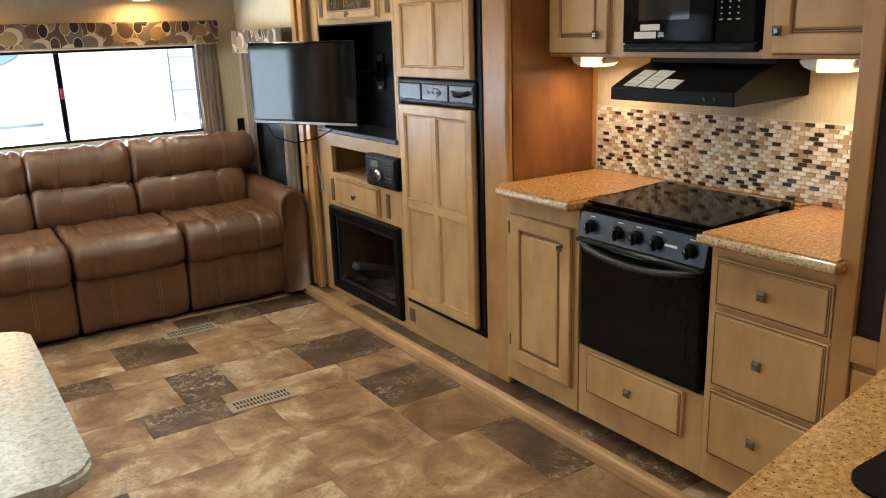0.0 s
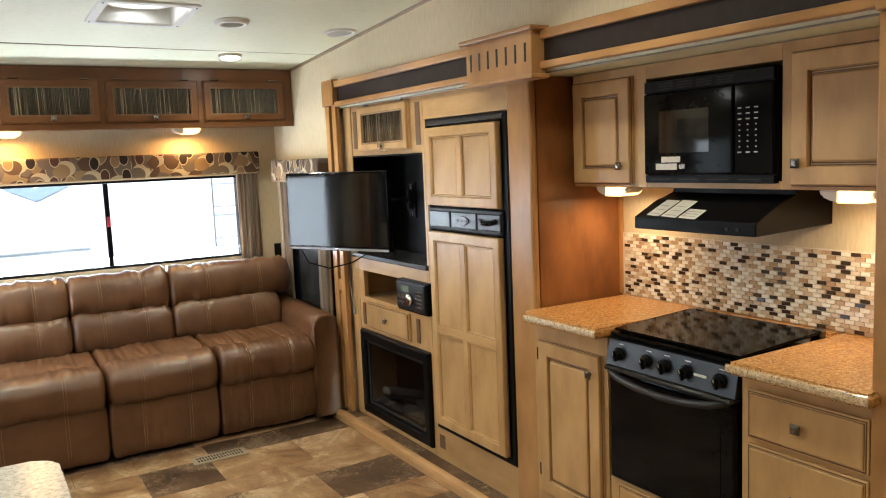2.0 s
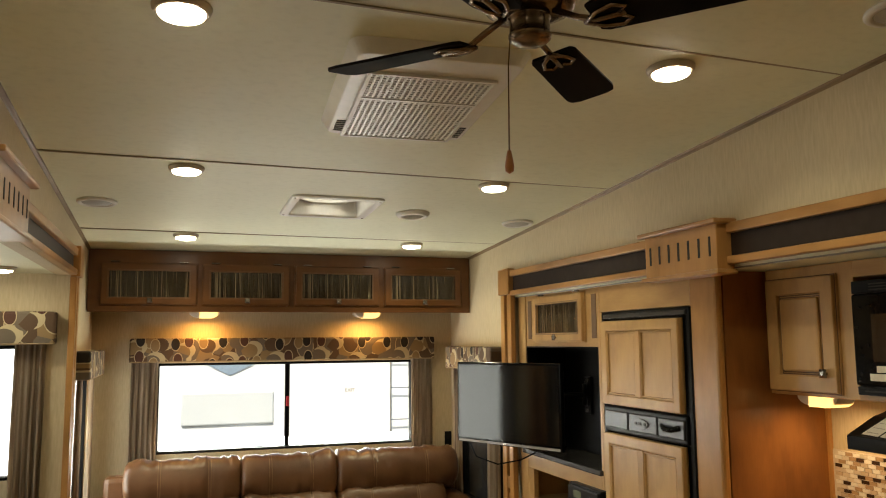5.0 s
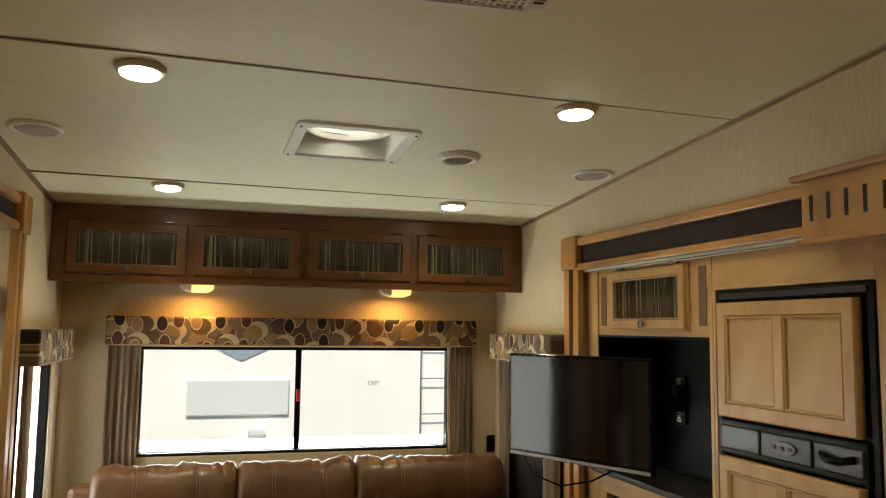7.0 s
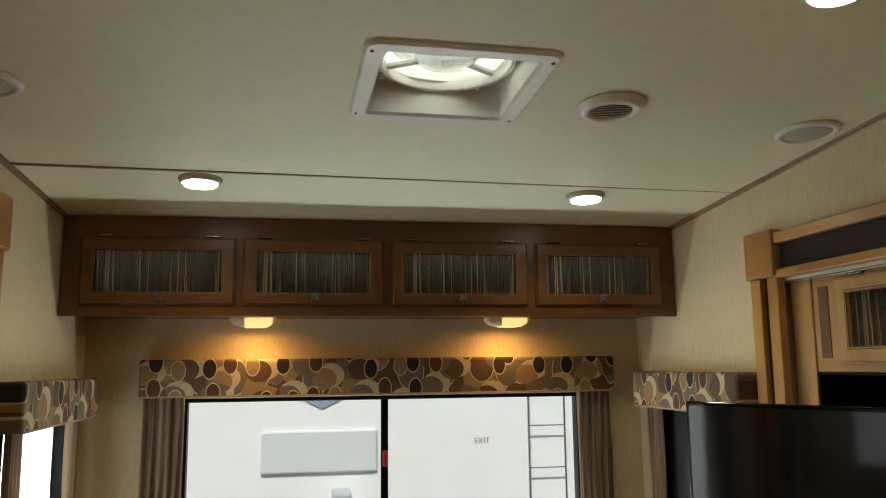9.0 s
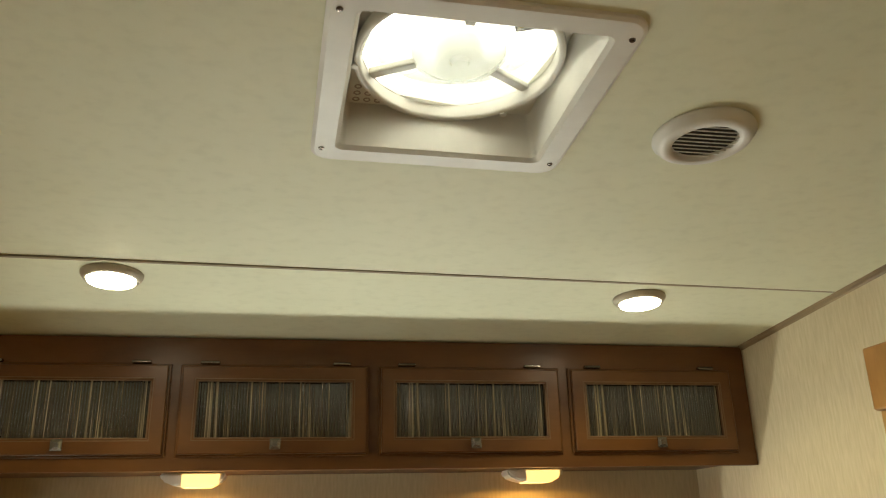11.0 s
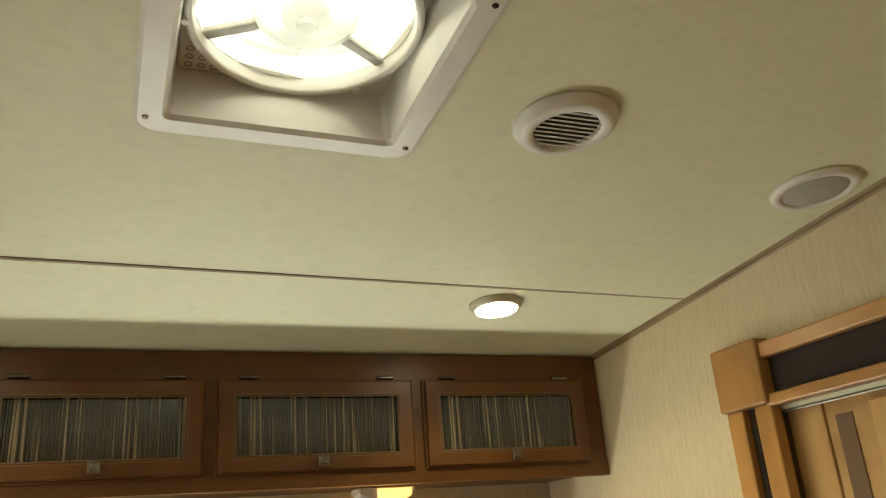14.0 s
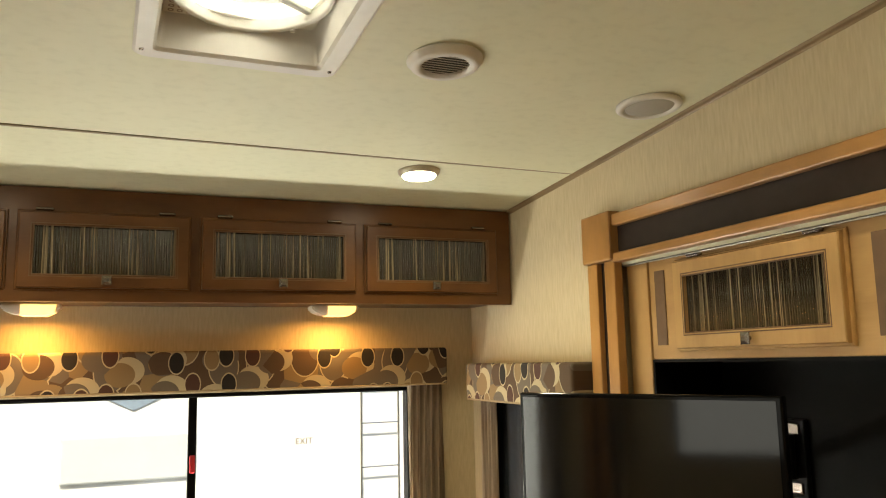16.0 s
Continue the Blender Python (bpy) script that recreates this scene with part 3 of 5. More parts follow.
def downlight(x, y):
    lamp = thing("ceiling_downlight", "round flush white ceiling downlight, switched on", "ceiling light", pose(x, y, cz(y), TILT), "downlights in the ceiling")
    bm = bmesh.new()
    lathe(bm, [(0.0, 0.0), (0.068, 0.0), (0.067, -0.006), (0.061, -0.014), (0.055, -0.017), (0.053, -0.014), (0.0, -0.014)], 40)
    part("trim_ring", bm, plain_ring, lamp, smooth=True)
    bm = bmesh.new()
    lathe(bm, [(0.053, -0.014), (0.051, -0.020), (0.03, -0.026), (0.0, -0.027)], 40)
    part("lens", bm, lens_on, lamp, "glowing frosted lens", smooth=True)
    area("downlight_light", pose(x, y, cz(y) - 0.040, 0), 0.09, 0.09, DOWNLIGHT_W, WARM, "DISK").data.spread = radians(138)


plain_ring = plain("satin_ring", (0.52, 0.46, 0.36), 0.4, 0.1)


def puck(x, y, z, rot, watts, colour=AMBER):
    """A low wedge lamp under a cabinet that glows on one half."""
    lamp = thing("under_cabinet_lamp", "small white wedge lamp under the cabinet, lit amber", "lamp", pose(x, y, z, 0, 0, rot), "under-cabinet lamps")
    bm = bmesh.new()
    prism(bm, [(-0.095, 0), (0.095, 0), (0.085, -0.022), (0.05, -0.036), (-0.05, -0.036), (-0.085, -0.022)], "y", -0.045, 0.045)
    bmesh.ops.bevel(bm, geom=list(bm.edges), offset=0.006, segments=2, affect="EDGES")
    part("housing", bm, white_plastic, lamp, smooth=False)
    bm = bmesh.new()
    prism(bm, [(-0.03, -0.004), (0.078, -0.004), (0.074, -0.026), (0.048, -0.0395), (-0.03, -0.0395)], "y", -0.0475, 0.0475)
    part("lens", bm, amber_on, lamp, "glowing amber lens")
    bm = bmesh.new()
    area("puck_light", pose(x, y, z - 0.05, 0), 0.1, 0.08, watts, colour)


# ---- ceiling fittings ----
for x, y in ((0.53, 5.725), (1.817, 5.785), (0.515, 4.395), (1.79, 4.395), (0.488, 3.06), (1.80, 3.085), (0.505, 1.80), (1.805, 1.815)):
    downlight(x, y)


def speaker(x, y):
    s = thing("ceiling_speaker", "round flush ceiling speaker with a pale grille", "speaker", pose(x, y, cz(y), TILT), "ceiling speakers")
    bm = bmesh.new()
    lathe(bm, [(0.0, 0), (0.085, 0), (0.085, -0.006), (0.079, -0.011), (0.066, -0.011), (0.064, -0.006), (0.0, -0.006)], 48)
    part("rim", bm, white_plastic, s, smooth=True)
    bm = bmesh.new()
    lathe(bm, [(0.0645, -0.006), (0.06, -0.009), (0.0, -0.011)], 48)
    part("grille", bm, grey_mesh, s, smooth=True)


for x, y in ((2.21, 5.104), (0.145, 5.022), (2.145, 2.629)):
    speaker(x, y)

round_vent = thing("round_air_vent", "round white ceiling air vent with louvres", "air vent", pose(1.596, 4.995, cz(4.995), TILT))
bm = bmesh.new()
lathe(bm, [(0.0, 0), (0.084, 0), (0.085, -0.005), (0.079, -0.007), (0.077, -0.015), (0.070, -0.019), (0.055, -0.019), (0.053, -0.009), (0.0, -0.007)], 48)
part("housing", bm, white_plastic, round_vent, smooth=True)
bm = bmesh.new()
lathe(bm, [(0.0525, -0.0095), (0.0, -0.0095)], 32)
part("opening", bm, plain("grey_duct", (0.09, 0.085, 0.07), 0.7), round_vent, "dark opening behind the louvres")
for k in range(9):
    y = -0.0448 + 0.0112 * k
    half = math.sqrt(0.0525**2 - y**2)
    bm = bmesh.new()
    box(bm, -half, -0.0042, -0.0008, half, 0.0042, 0.0008)
    part("slat", bm, white_plastic, round_vent, m=pose(0, y, -0.0155, 28))

# roof vent with its fan
strut_mat = plain("translucent_grey_plastic", (0.62, 0.62, 0.57), 0.3)
blade_clear, bct, bcb = nodes_of("clear_blade_plastic")
bcb.inputs["Base Color"].default_value, bcb.inputs["Alpha"].default_value, bcb.inputs["Roughness"].default_value = (0.70, 0.77, 0.75, 1), 0.24, 0.08
yellow_tag = plain("yellow_tag", (0.55, 0.42, 0.10), 0.5)
vent = thing("roof_vent", "square white roof vent with a clear fan and daylight above", "roof vent", pose((VX0 + VX1) / 2, (VY0 + VY1) / 2, cz((VY0 + VY1) / 2), TILT, 0, 1.6))
vw, vh = (VX1 - VX0) / 2, (VY1 - VY0) / 2
bm = bmesh.new()


def ring_loop(w, h, r, z, n=5):
    out = []
    for cx, cy, a0 in ((w - r, h - r, 0), (-w + r, h - r, 90), (-w + r, -h + r, 180), (w - r, -h + r, 270)):
        out += [bm.verts.new((cx + r * math.cos(radians(a0 + 90 * k / n)), cy + r * math.sin(radians(a0 + 90 * k / n)), z)) for k in range(n + 1)]
    return out


loops = [ring_loop(vw + 0.034, vh + 0.034, 0.032, 0.0), ring_loop(vw + 0.034, vh + 0.034, 0.032, -0.006), ring_loop(vw + 0.028, vh + 0.028, 0.028, -0.009), ring_loop(vw - 0.004, vh - 0.004, 0.014, -0.009), ring_loop(vw - 0.010, vh - 0.010, 0.012, -0.002), ring_loop(vw - 0.022, vh - 0.022, 0.012, 0.100)]
for a, b in zip(loops, loops[1:]):
    for k in range(len(a)):
        bm.faces.new((a[k], a[(k + 1) % len(a)], b[(k + 1) % len(a)], b[k]))
part("garnish", bm, white_plastic, vent, "moulded white plastic frame")
bm = bmesh.new()
loops = [ring_loop(vw - 0.012, vh - 0.012, 0.012, 0.078)]
inner = [bm.verts.new((0.150 * math.cos(2 * math.pi * (k + 3) / len(loops[0])), 0.150 * math.sin(2 * math.pi * (k + 3) / len(loops[0])), 0.078)) for k in range(len(loops[0]))]
for k in range(len(inner)):
    bm.faces.new((loops[0][k], loops[0][(k + 1) % len(inner)], inner[(k + 1) % len(inner)], inner[k]))
part("fan_plate", bm, white_plastic, vent, "flat white plate round the fan")
bm = bmesh.new()
lathe(bm, [(0.156, 0.080), (0.162, 0.062), (0.160, 0.054), (0.154, 0.052), (0.150, 0.058), (0.150, 0.12)], 56)
part("fan_ring", bm, white_plastic, vent, smooth=True)
for a in (30, 150, 270):
    bm = bmesh.new()
    lathe(bm, [(0, 0), (0.006, 0), (0.006, 0.012), (0, 0.012)], 10, pose(0.160 * math.cos(radians(a + 20)), 0.160 * math.sin(radians(a + 20)), 0.05))
    part("ring_clip", bm, white_plastic, vent)
    bm = bmesh.new()
    box(bm, 0.070, -0.008, -0.006, 0.148, 0.008, 0.006, 0.003)
    part("strut", bm, strut_mat, vent, "translucent plastic strut", m=pose(0, 0, 0.075, 0, 0, a))
bm = bmesh.new()
lathe(bm, [(0, 0.058), (0.05, 0.059), (0.068, 0.064), (0.076, 0.074), (0.076, 0.092), (0.072, 0.092), (0.072, 0.076), (0.05, 0.064), (0.0, 0.063)], 32)
part("fan_hub", bm, clear_plastic, vent, "clear round fan hub", smooth=True)
bm = bmesh.new()
lathe(bm, [(0, 0.052), (0.012, 0.052), (0.016, 0.058), (0.034, 0.066), (0.036, 0.090), (0, 0.090)], 24)
part("hub_cap", bm, clear_plastic, vent)
bm = bmesh.new()
lathe(bm, [(0.178, 0.10), (0.176, 0.15), (0.13, 0.185), (0.07, 0.2), (0, 0.205)], 40)
dome = part("dome", bm, frosted, vent, "frosted translucent dome", smooth=True)
for x, y, turn in ((-0.104, -0.085, 12), (0.086, -0.066, -24)):
    bm = bmesh.new()
    box(bm, -0.017, -0.034, 0.098, 0.017, 0.030, 0.102, 0.0015)
    arm_plate = part("lift_arm", bm, pewter, vent, "grey metal lift arm", pose(x, y, 0, 0, 0, turn))
    bm = bmesh.new()
    box(bm, -0.010, -0.026, 0.0955, 0.008, 0.018, 0.0985, 0.001)
    lathe(bm, [(0, 0.0935), (0.004, 0.0935), (0.004, 0.096), (0, 0.096)], 10)
    part("arm_tag", bm, yellow_tag, arm_plate, "yellow tag")
for k in range(6):
    bm = bmesh.new()
    rows_ = []
    for j in range(7):
        rr = 0.048 + 0.014 * j
        rows_.append([bm.verts.new((rr * math.cos(w), rr * math.sin(w), 0.094 + 0.012 * q + 0.002 * math.sin(j))) for q, w in ((u, radians(60 * k + 10 + 34 * u + 3.0 * j)) for u in (0, 0.5, 1))])
    for p, q in zip(rows_, rows_[1:]):
        for i in range(2):
            bm.faces.new((p[i], p[i + 1], q[i + 1], q[i]))
    bmesh.ops.solidify(bm, geom=bm.faces[:], thickness=0.0015)
    part("fan_blade", bm, blade_clear, vent, "clear plastic fan blade", smooth=True)
bm = bmesh.new()
prism(bm, [(-vw + 0.022, vh - 0.022), (-vw + 0.115, vh - 0.022), (-vw + 0.022, vh - 0.115)], "z", 0.0725, 0.0765)
pad = part("control_pad", bm, white_plastic, vent, "small white control pad with dark symbols")
for dx, dy in ((0.036, 0.034), (0.036, 0.052), (0.036, 0.070), (0.054, 0.034), (0.054, 0.052), (0.072, 0.034)):
    bm = bmesh.new()
    lathe(bm, [(0.0062, 0.0718), (0.0062, 0.0724), (0.0034, 0.0724), (0.0034, 0.0718), (0.0062, 0.0718)], 12, pose(-vw + dx, vh - dy, 0))
    part("symbol", bm, paper_ink, pad)
for sx in (-1, 1):
    for sy in (-1, 1):
        bm = bmesh.new()
        lathe(bm, [(0, -0.0115), (0.004, -0.011), (0.005, -0.009), (0, -0.009)], 12, pose(sx * (vw + 0.017), sy * (vh - 0.006), 0))
        part("screw", bm, nickel, vent)

area("roof_vent_daylight", vent.matrix_basis @ pose(0, 0, 0.32), 0.5, 0.5, 4.6, DAY, "DISK")

# air conditioner
AX0, AX1, AY0, AY1 = 0.905, 1.395, 3.085, 3.755
ac = thing("air_conditioner", "white ceiling air conditioner shroud with a square-mesh grille", "air conditioner", pose((AX0 + AX1) / 2, (AY0 + AY1) / 2, cz((AY0 + AY1) / 2) + 0.012, TILT, 0, -3.0))
aw, ah = (AX1 - AX0) / 2, (AY1 - AY0) / 2
bm = bmesh.new()
loops = [ring_loop(aw, ah, 0.04, 0.0), ring_loop(aw, ah, 0.04, -0.014), ring_loop(aw - 0.022, ah - 0.016, 0.03, -0.050), ring_loop(aw - 0.026, ah - 0.020, 0.026, -0.052)]
for a, b in zip(loops, loops[1:]):
    for k in range(len(a)):
        bm.faces.new((a[k], a[(k + 1) % len(a)], b[(k + 1) % len(a)], b[k]))
bm.faces.new(loops[-1])
part("shroud", bm, white_plastic, ac)
gw, gh, gy = aw - 0.074, ah - 0.080, 0.050
bm = bmesh.new()
n = round(2 * gw / 0.0165)
for k in range(n + 1):
    x = -gw + 2 * gw * k / n
    box(bm, x - 0.0032, gy - gh, -0.058, x + 0.0032, gy + gh, -0.051)
n = round(2 * gh / 0.0165)
for k in range(n + 1):
    y = gy - gh + 2 * gh * k / n
    box(bm, -gw, y - 0.0032, -0.0575, gw, y + 0.0032, -0.0515)
box(bm, -gw, gy - 0.086, -0.0605, gw, gy - 0.072, -0.051)
for x0, x1 in ((-gw - 0.010, -gw), (gw, gw + 0.010)):
    box(bm, x0, gy - gh - 0.010, -0.0610, x1, gy + gh + 0.010, -0.0515)
for y0, y1 in ((gy - gh - 0.010, gy - gh), (gy + gh, gy + gh + 0.010)):
    box(bm, -gw, y0, -0.0610, gw, y1, -0.0515)
tagged(part("grille", bm, white_plastic, ac, "square plastic mesh grille"), kind="stuff")
bm = bmesh.new()
box(bm, -gw, gy - gh, -0.0532, gw, gy + gh, -0.0522)
part("grille_backing", bm, plain("brown_filter", (0.07, 0.055, 0.035), 0.9), ac)
for sx in (-1, 1):
    for k in range(6):
        bm = bmesh.new()
        box(bm, sx * (aw - 0.050) - 0.014, ah - 0.150 + 0.018 * k, -0.0535, sx * (aw - 0.050) + 0.014, ah - 0.142 + 0.018 * k, -0.0505)
        part("louvre_slot", bm, dark_hole, ac)
for k in range(14):
    bm = bmesh.new()
    box(bm, -gw + 0.012 + k * (2 * gw - 0.03) / 13, ah - 0.013, -0.046, -gw + 0.022 + k * (2 * gw - 0.03) / 13, ah - 0.005, -0.022)
    part("front_slot", bm, dark_hole, ac)

# ceiling fan
FX, FY = 1.146, 2.61
fan = thing("ceiling_fan", "four-blade ceiling fan with dark blades and antique brass hub", "ceiling fan", pose(FX, FY, cz(FY)))
bronze = plain("antique_brass", (0.20, 0.145, 0.10), 0.25, 0.95, 0, 0.25, 30, 0.03)
blade_mat = wood("dark_walnut_blade", (0.004, 0.003, 0.002), (0.009, 0.006, 0.004), "x", 0.7)
blade_mat.node_tree.nodes["Principled BSDF"].inputs["Specular IOR Level"].default_value = 0.06
blade_mat.node_tree.nodes["Principled BSDF"].inputs["Coat Weight"].default_value = 0.0
bm = bmesh.new()
lathe(bm, [(0, 0.02), (0.066, 0.02), (0.068, -0.018), (0.056, -0.040), (0.034, -0.050), (0.030, -0.062), (0.070, -0.072), (0.090, -0.082), (0.096, -0.096), (0.096, -0.122), (0.088, -0.138), (0.062, -0.148), (0, -0.148)], 40)
part("motor_housing", bm, bronze, fan, smooth=True)
bm = bmesh.new()
lathe(bm, [(0.03, -0.146), (0.042, -0.150), (0.043, -0.156), (0.040, -0.159), (0.040, -0.188), (0.043, -0.191), (0.042, -0.198), (0.034, -0.206), (0.012, -0.210), (0, -0.210)], 32)
part("switch_housing", bm, bronze, fan, smooth=True)
BLADES = (132.7, 45.7, -52, -138)
for a in BLADES:
    bm = bmesh.new()
    pts = [(0.135, -0.042), (0.15, -0.050), (0.432, -0.060), (0.457, -0.054), (0.468, -0.036), (0.468, 0.036), (0.457, 0.054), (0.432, 0.060), (0.15, 0.050), (0.135, 0.042)]
    prism(bm, pts, "z", -0.003, 0.003)
    b = part("blade", bm, blade_mat, fan, m=pose(0, 0, -0.184, 0, 0, a) @ pose(0, 0, 0, -11))
    bm = bmesh.new()
    tube(bm, [(0.05, 0, 0.038), (0.10, 0.006, 0.012), (0.14, 0, -0.006), (0.20, 0, -0.005)], 0.007)
    for s in (-1, 1):
        tube(bm, [(0.12, 0, -0.008), (0.15, s * 0.024, -0.008), (0.185, s * 0.034, -0.006), (0.205, s * 0.02, -0.005), (0.19, s * 0.006, -0.005)], 0.005)
    part("blade_bracket", bm, bronze, b, "scrolled brass bracket", smooth=True)
bm = bmesh.new()
tube(bm, [(-0.040, 0.0, -0.170), (-0.050, -0.006, -0.26), (-0.053, -0.010, -0.430)], 0.0016, 6)
chain = part("pull_chain", bm, bronze, fan)
bm = bmesh.new()
lathe(bm, [(0, -0.428), (0.004, -0.430), (0.007, -0.446), (0.009, -0.460), (0.008, -0.470), (0, -0.475)], 14, pose(-0.053, -0.010, 0))
part("pull_fob", bm, plain("turned_orange_wood", (0.40, 0.15, 0.04), 0.3), chain, "turned wooden fob", smooth=True)

# ---- rear wall: overhead cabinets, window, curtains ----
DOORS = ((0.07, 0.608), (0.634, 1.152), (1.182, 1.719), (1.75, 2.275))
OHC_Y, OHC_Z = 6.20, 1.822
ohc = thing("overhead_cabinet", "maple overhead cabinet, coloured dark for backlit shade, with four ribbed-glass doors", "cabinet", pose(1.17, OHC_Y, OHC_Z))
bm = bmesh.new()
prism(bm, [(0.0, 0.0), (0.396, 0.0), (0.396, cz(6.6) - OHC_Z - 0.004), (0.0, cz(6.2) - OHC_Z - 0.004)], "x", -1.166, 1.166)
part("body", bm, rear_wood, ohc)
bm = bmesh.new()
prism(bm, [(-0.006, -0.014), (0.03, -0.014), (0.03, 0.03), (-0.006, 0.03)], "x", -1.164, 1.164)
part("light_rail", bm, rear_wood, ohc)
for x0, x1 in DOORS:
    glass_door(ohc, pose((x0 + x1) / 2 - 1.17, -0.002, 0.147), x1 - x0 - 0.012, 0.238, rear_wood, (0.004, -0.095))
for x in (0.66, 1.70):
    puck(x, 6.46, OHC_Z - 0.004, 0, PUCK_W)


def window(name, m, w, h, label, slider=True, glass=None, frame_mat=None):
    """A dark framed window that faces local -y."""
    win = tagged(thing(name, label, "window", m), kind="structure")
    fm = frame_mat or black_satin
    bm = bmesh.new()
    edge_frame(bm, w, h, 0.055, 0.016, 0.03, 0.004)
    part("window_frame", bm, fm, win, "dark metal frame")
    gap = 0.016
    spans = ((-w / 2 + gap, -0.02), (-0.02, w / 2 - gap)) if slider else ((-w / 2 + gap, w / 2 - gap),)
    for a, b in spans:
        bm = bmesh.new()
        box(bm, a, 0.0, -h / 2 + gap, b, 0.004, h / 2 - gap)
        pane = part("pane", bm, glass or glass_mat, win, "clear glass pane" if glass is None else "dark tinted glass pane")
        pane.visible_shadow = False
    if slider:
        bm = bmesh.new()
        box(bm, -0.036, -0.012, -h / 2 + gap, -0.006, 0.012, h / 2 - gap, 0.003)
        part("mullion", bm, fm, win)
        bm = bmesh.new()
        box(bm, -0.030, -0.028, -0.01, -0.010, -0.011, 0.055, 0.004)
        part("latch", bm, red_plastic, win, "red emergency latch")
    return win


rear_window = window("window_1", pose((WIN[0] + WIN[1]) / 2, REAR + 0.03, (WIN[2] + WIN[3]) / 2), WIN[1] - WIN[0], WIN[3] - WIN[2], "wide sliding rear window with dark frame and red latch")
txt = bpy.data.curves.new("exit_lettering", "FONT")
txt.body, txt.size, txt.align_x, txt.extrude = "EXIT", 0.034, "CENTER", 0.0004
txt.materials.append(plain("faded_exit_ink", (0.30, 0.22, 0.16), 0.6))
ob = new("exit_lettering", txt)
ob.parent, ob.matrix_basis = rear_window, pose(0.40, -0.004, 0.072, 90, 0, 0)
tagged(ob, "faded EXIT lettering on the glass")


def valance(m, w, h, d, label):
    v = thing("window_valance", label, "valance", m, "padded valances")
    bm = bmesh.new()
    box(bm, -w / 2, -d, -h / 2, w / 2, 0, h / 2, 0.012, 3)
    part("padded_cover", bm, fabric, v)
    bm = bmesh.new()
    tube(bm, [(-w / 2 + 0.006, -d + 0.003, -h / 2 + 0.004), (w / 2 - 0.006, -d + 0.003, -h / 2 + 0.004)], 0.004)
    part("piping", bm, plain("tan_piping", (0.30, 0.22, 0.12), 0.7), v)
    return v


def curtain(x0, x1, y, z0, z1, m=Matrix(), folds=5, drift=0.0):
    bm = bmesh.new()
    n = folds * 8
    rows = []
    for j in range(9):
        v = j / 8
        row = []
        for k in range(n + 1):
            u = k / n
            wave = math.sin(2 * math.pi * folds * u + 0.7 * math.sin(5 * v + folds))
            row.append(bm.verts.new((x0 + (x1 - x0) * u + drift * v * (1 - u), y - 0.016 * wave * (0.7 + 0.3 * v), z1 + (z0 - z1) * v)))
        rows.append(row)
    for a, b in zip(rows, rows[1:]):
        for k in range(n):
            bm.faces.new((a[k], a[k + 1], b[k + 1], b[k]))
    bmesh.ops.solidify(bm, geom=bm.faces[:], thickness=0.002)
    solo("curtain", bm, curtain_mat, "gathered brown striped curtain beside the window", "curtain", "", m, True, "curtains")


valance(pose(1.207, REAR - 0.002, 1.580), 1.965, 0.150, 0.09, "padded valance with circle print over the rear window")
curtain(0.235, 0.395, 6.565, 0.72, 1.51)
curtain(2.035, 2.185, 6.565, 0.72, 1.51)
valance(pose(2.338, 6.04, 1.515, 0, 0, -90), 0.84, 0.145, 0.09, "padded valance with circle print over a side window")
valance(pose(0.002, 6.04, 1.515, 0, 0, 90), 0.84, 0.145, 0.09, "padded valance with circle print over a side window")
curtain(-0.40, -0.28, -0.03, 0.62, 1.45, pose(2.338, 6.04, 0, 0, 0, -90), 4)
curtain(0.22, 0.38, -0.03, 0.40, 1.45, pose(2.338, 6.04, 0, 0, 0, -90), 4)
curtain(-0.36, -0.24, -0.03, 0.62, 1.45, pose(0.002, 6.04, 0, 0, 0, 90), 4)
curtain(0.24, 0.38, -0.03, 0.62, 1.45, pose(0.002, 6.04, 0, 0, 0, 90), 4)
window("window_2", pose(RIGHT + 0.02, 6.03, 1.035, 0, 0, -90), 0.70, 0.87, "dark tinted side window beside the sofa", False, dark_glass)
window("window_3", pose(LEFT - 0.02, 6.05, 1.095, 0, 0, 90), 0.66, 0.75, "side window beside the sofa with dark frame", False)
bm = bmesh.new()
box(bm, 2.285, REAR - 0.008, 0.905, 2.335, REAR - 0.001, 1.0, 0.003)
solo("wall_outlet", bm, black_satin, "small black outlet plate on the rear wall", "outlet")

# ---- dinette slide-out ----
window("window_4", pose(-0.475, LS_Y1 + 0.025, 1.31), 0.57, 0.62, "end window of the dinette slide-out", False)
window("window_5", pose(LS_X - 0.03, 4.35, 1.31, 0, 0, 90), 1.60, 0.62, "wide window of the dinette slide-out")
valance(pose(-0.435, LS_Y1 - 0.002, 1.70), 0.78, 0.155, 0.08, "padded valance with circle print over the dinette window")
curtain(-0.22, -0.085, LS_Y1 - 0.035, 0.6, 1.63)
ll = thing("ceiling_downlight", "round flush white ceiling downlight, switched on", "ceiling light", pose(-0.245, 5.13, 1.962), "downlights in the ceiling")
bm = bmesh.new()
lathe(bm, [(0.0, 0.0), (0.068, 0.0), (0.067, -0.006), (0.061, -0.014), (0.055, -0.017), (0.053, -0.014), (0.0, -0.014)], 40)
part("trim_ring", bm, plain_ring, ll, smooth=True)
bm = bmesh.new()
lathe(bm, [(0.053, -0.014), (0.051, -0.020), (0.03, -0.026), (0.0, -0.027)], 40)
part("lens", bm, lens_on, ll, "glowing frosted lens", smooth=True)
area("downlight_light", pose(-0.245, 5.13, 1.92), 0.09, 0.09, DOWNLIGHT_W * 0.3, WARM, "DISK")


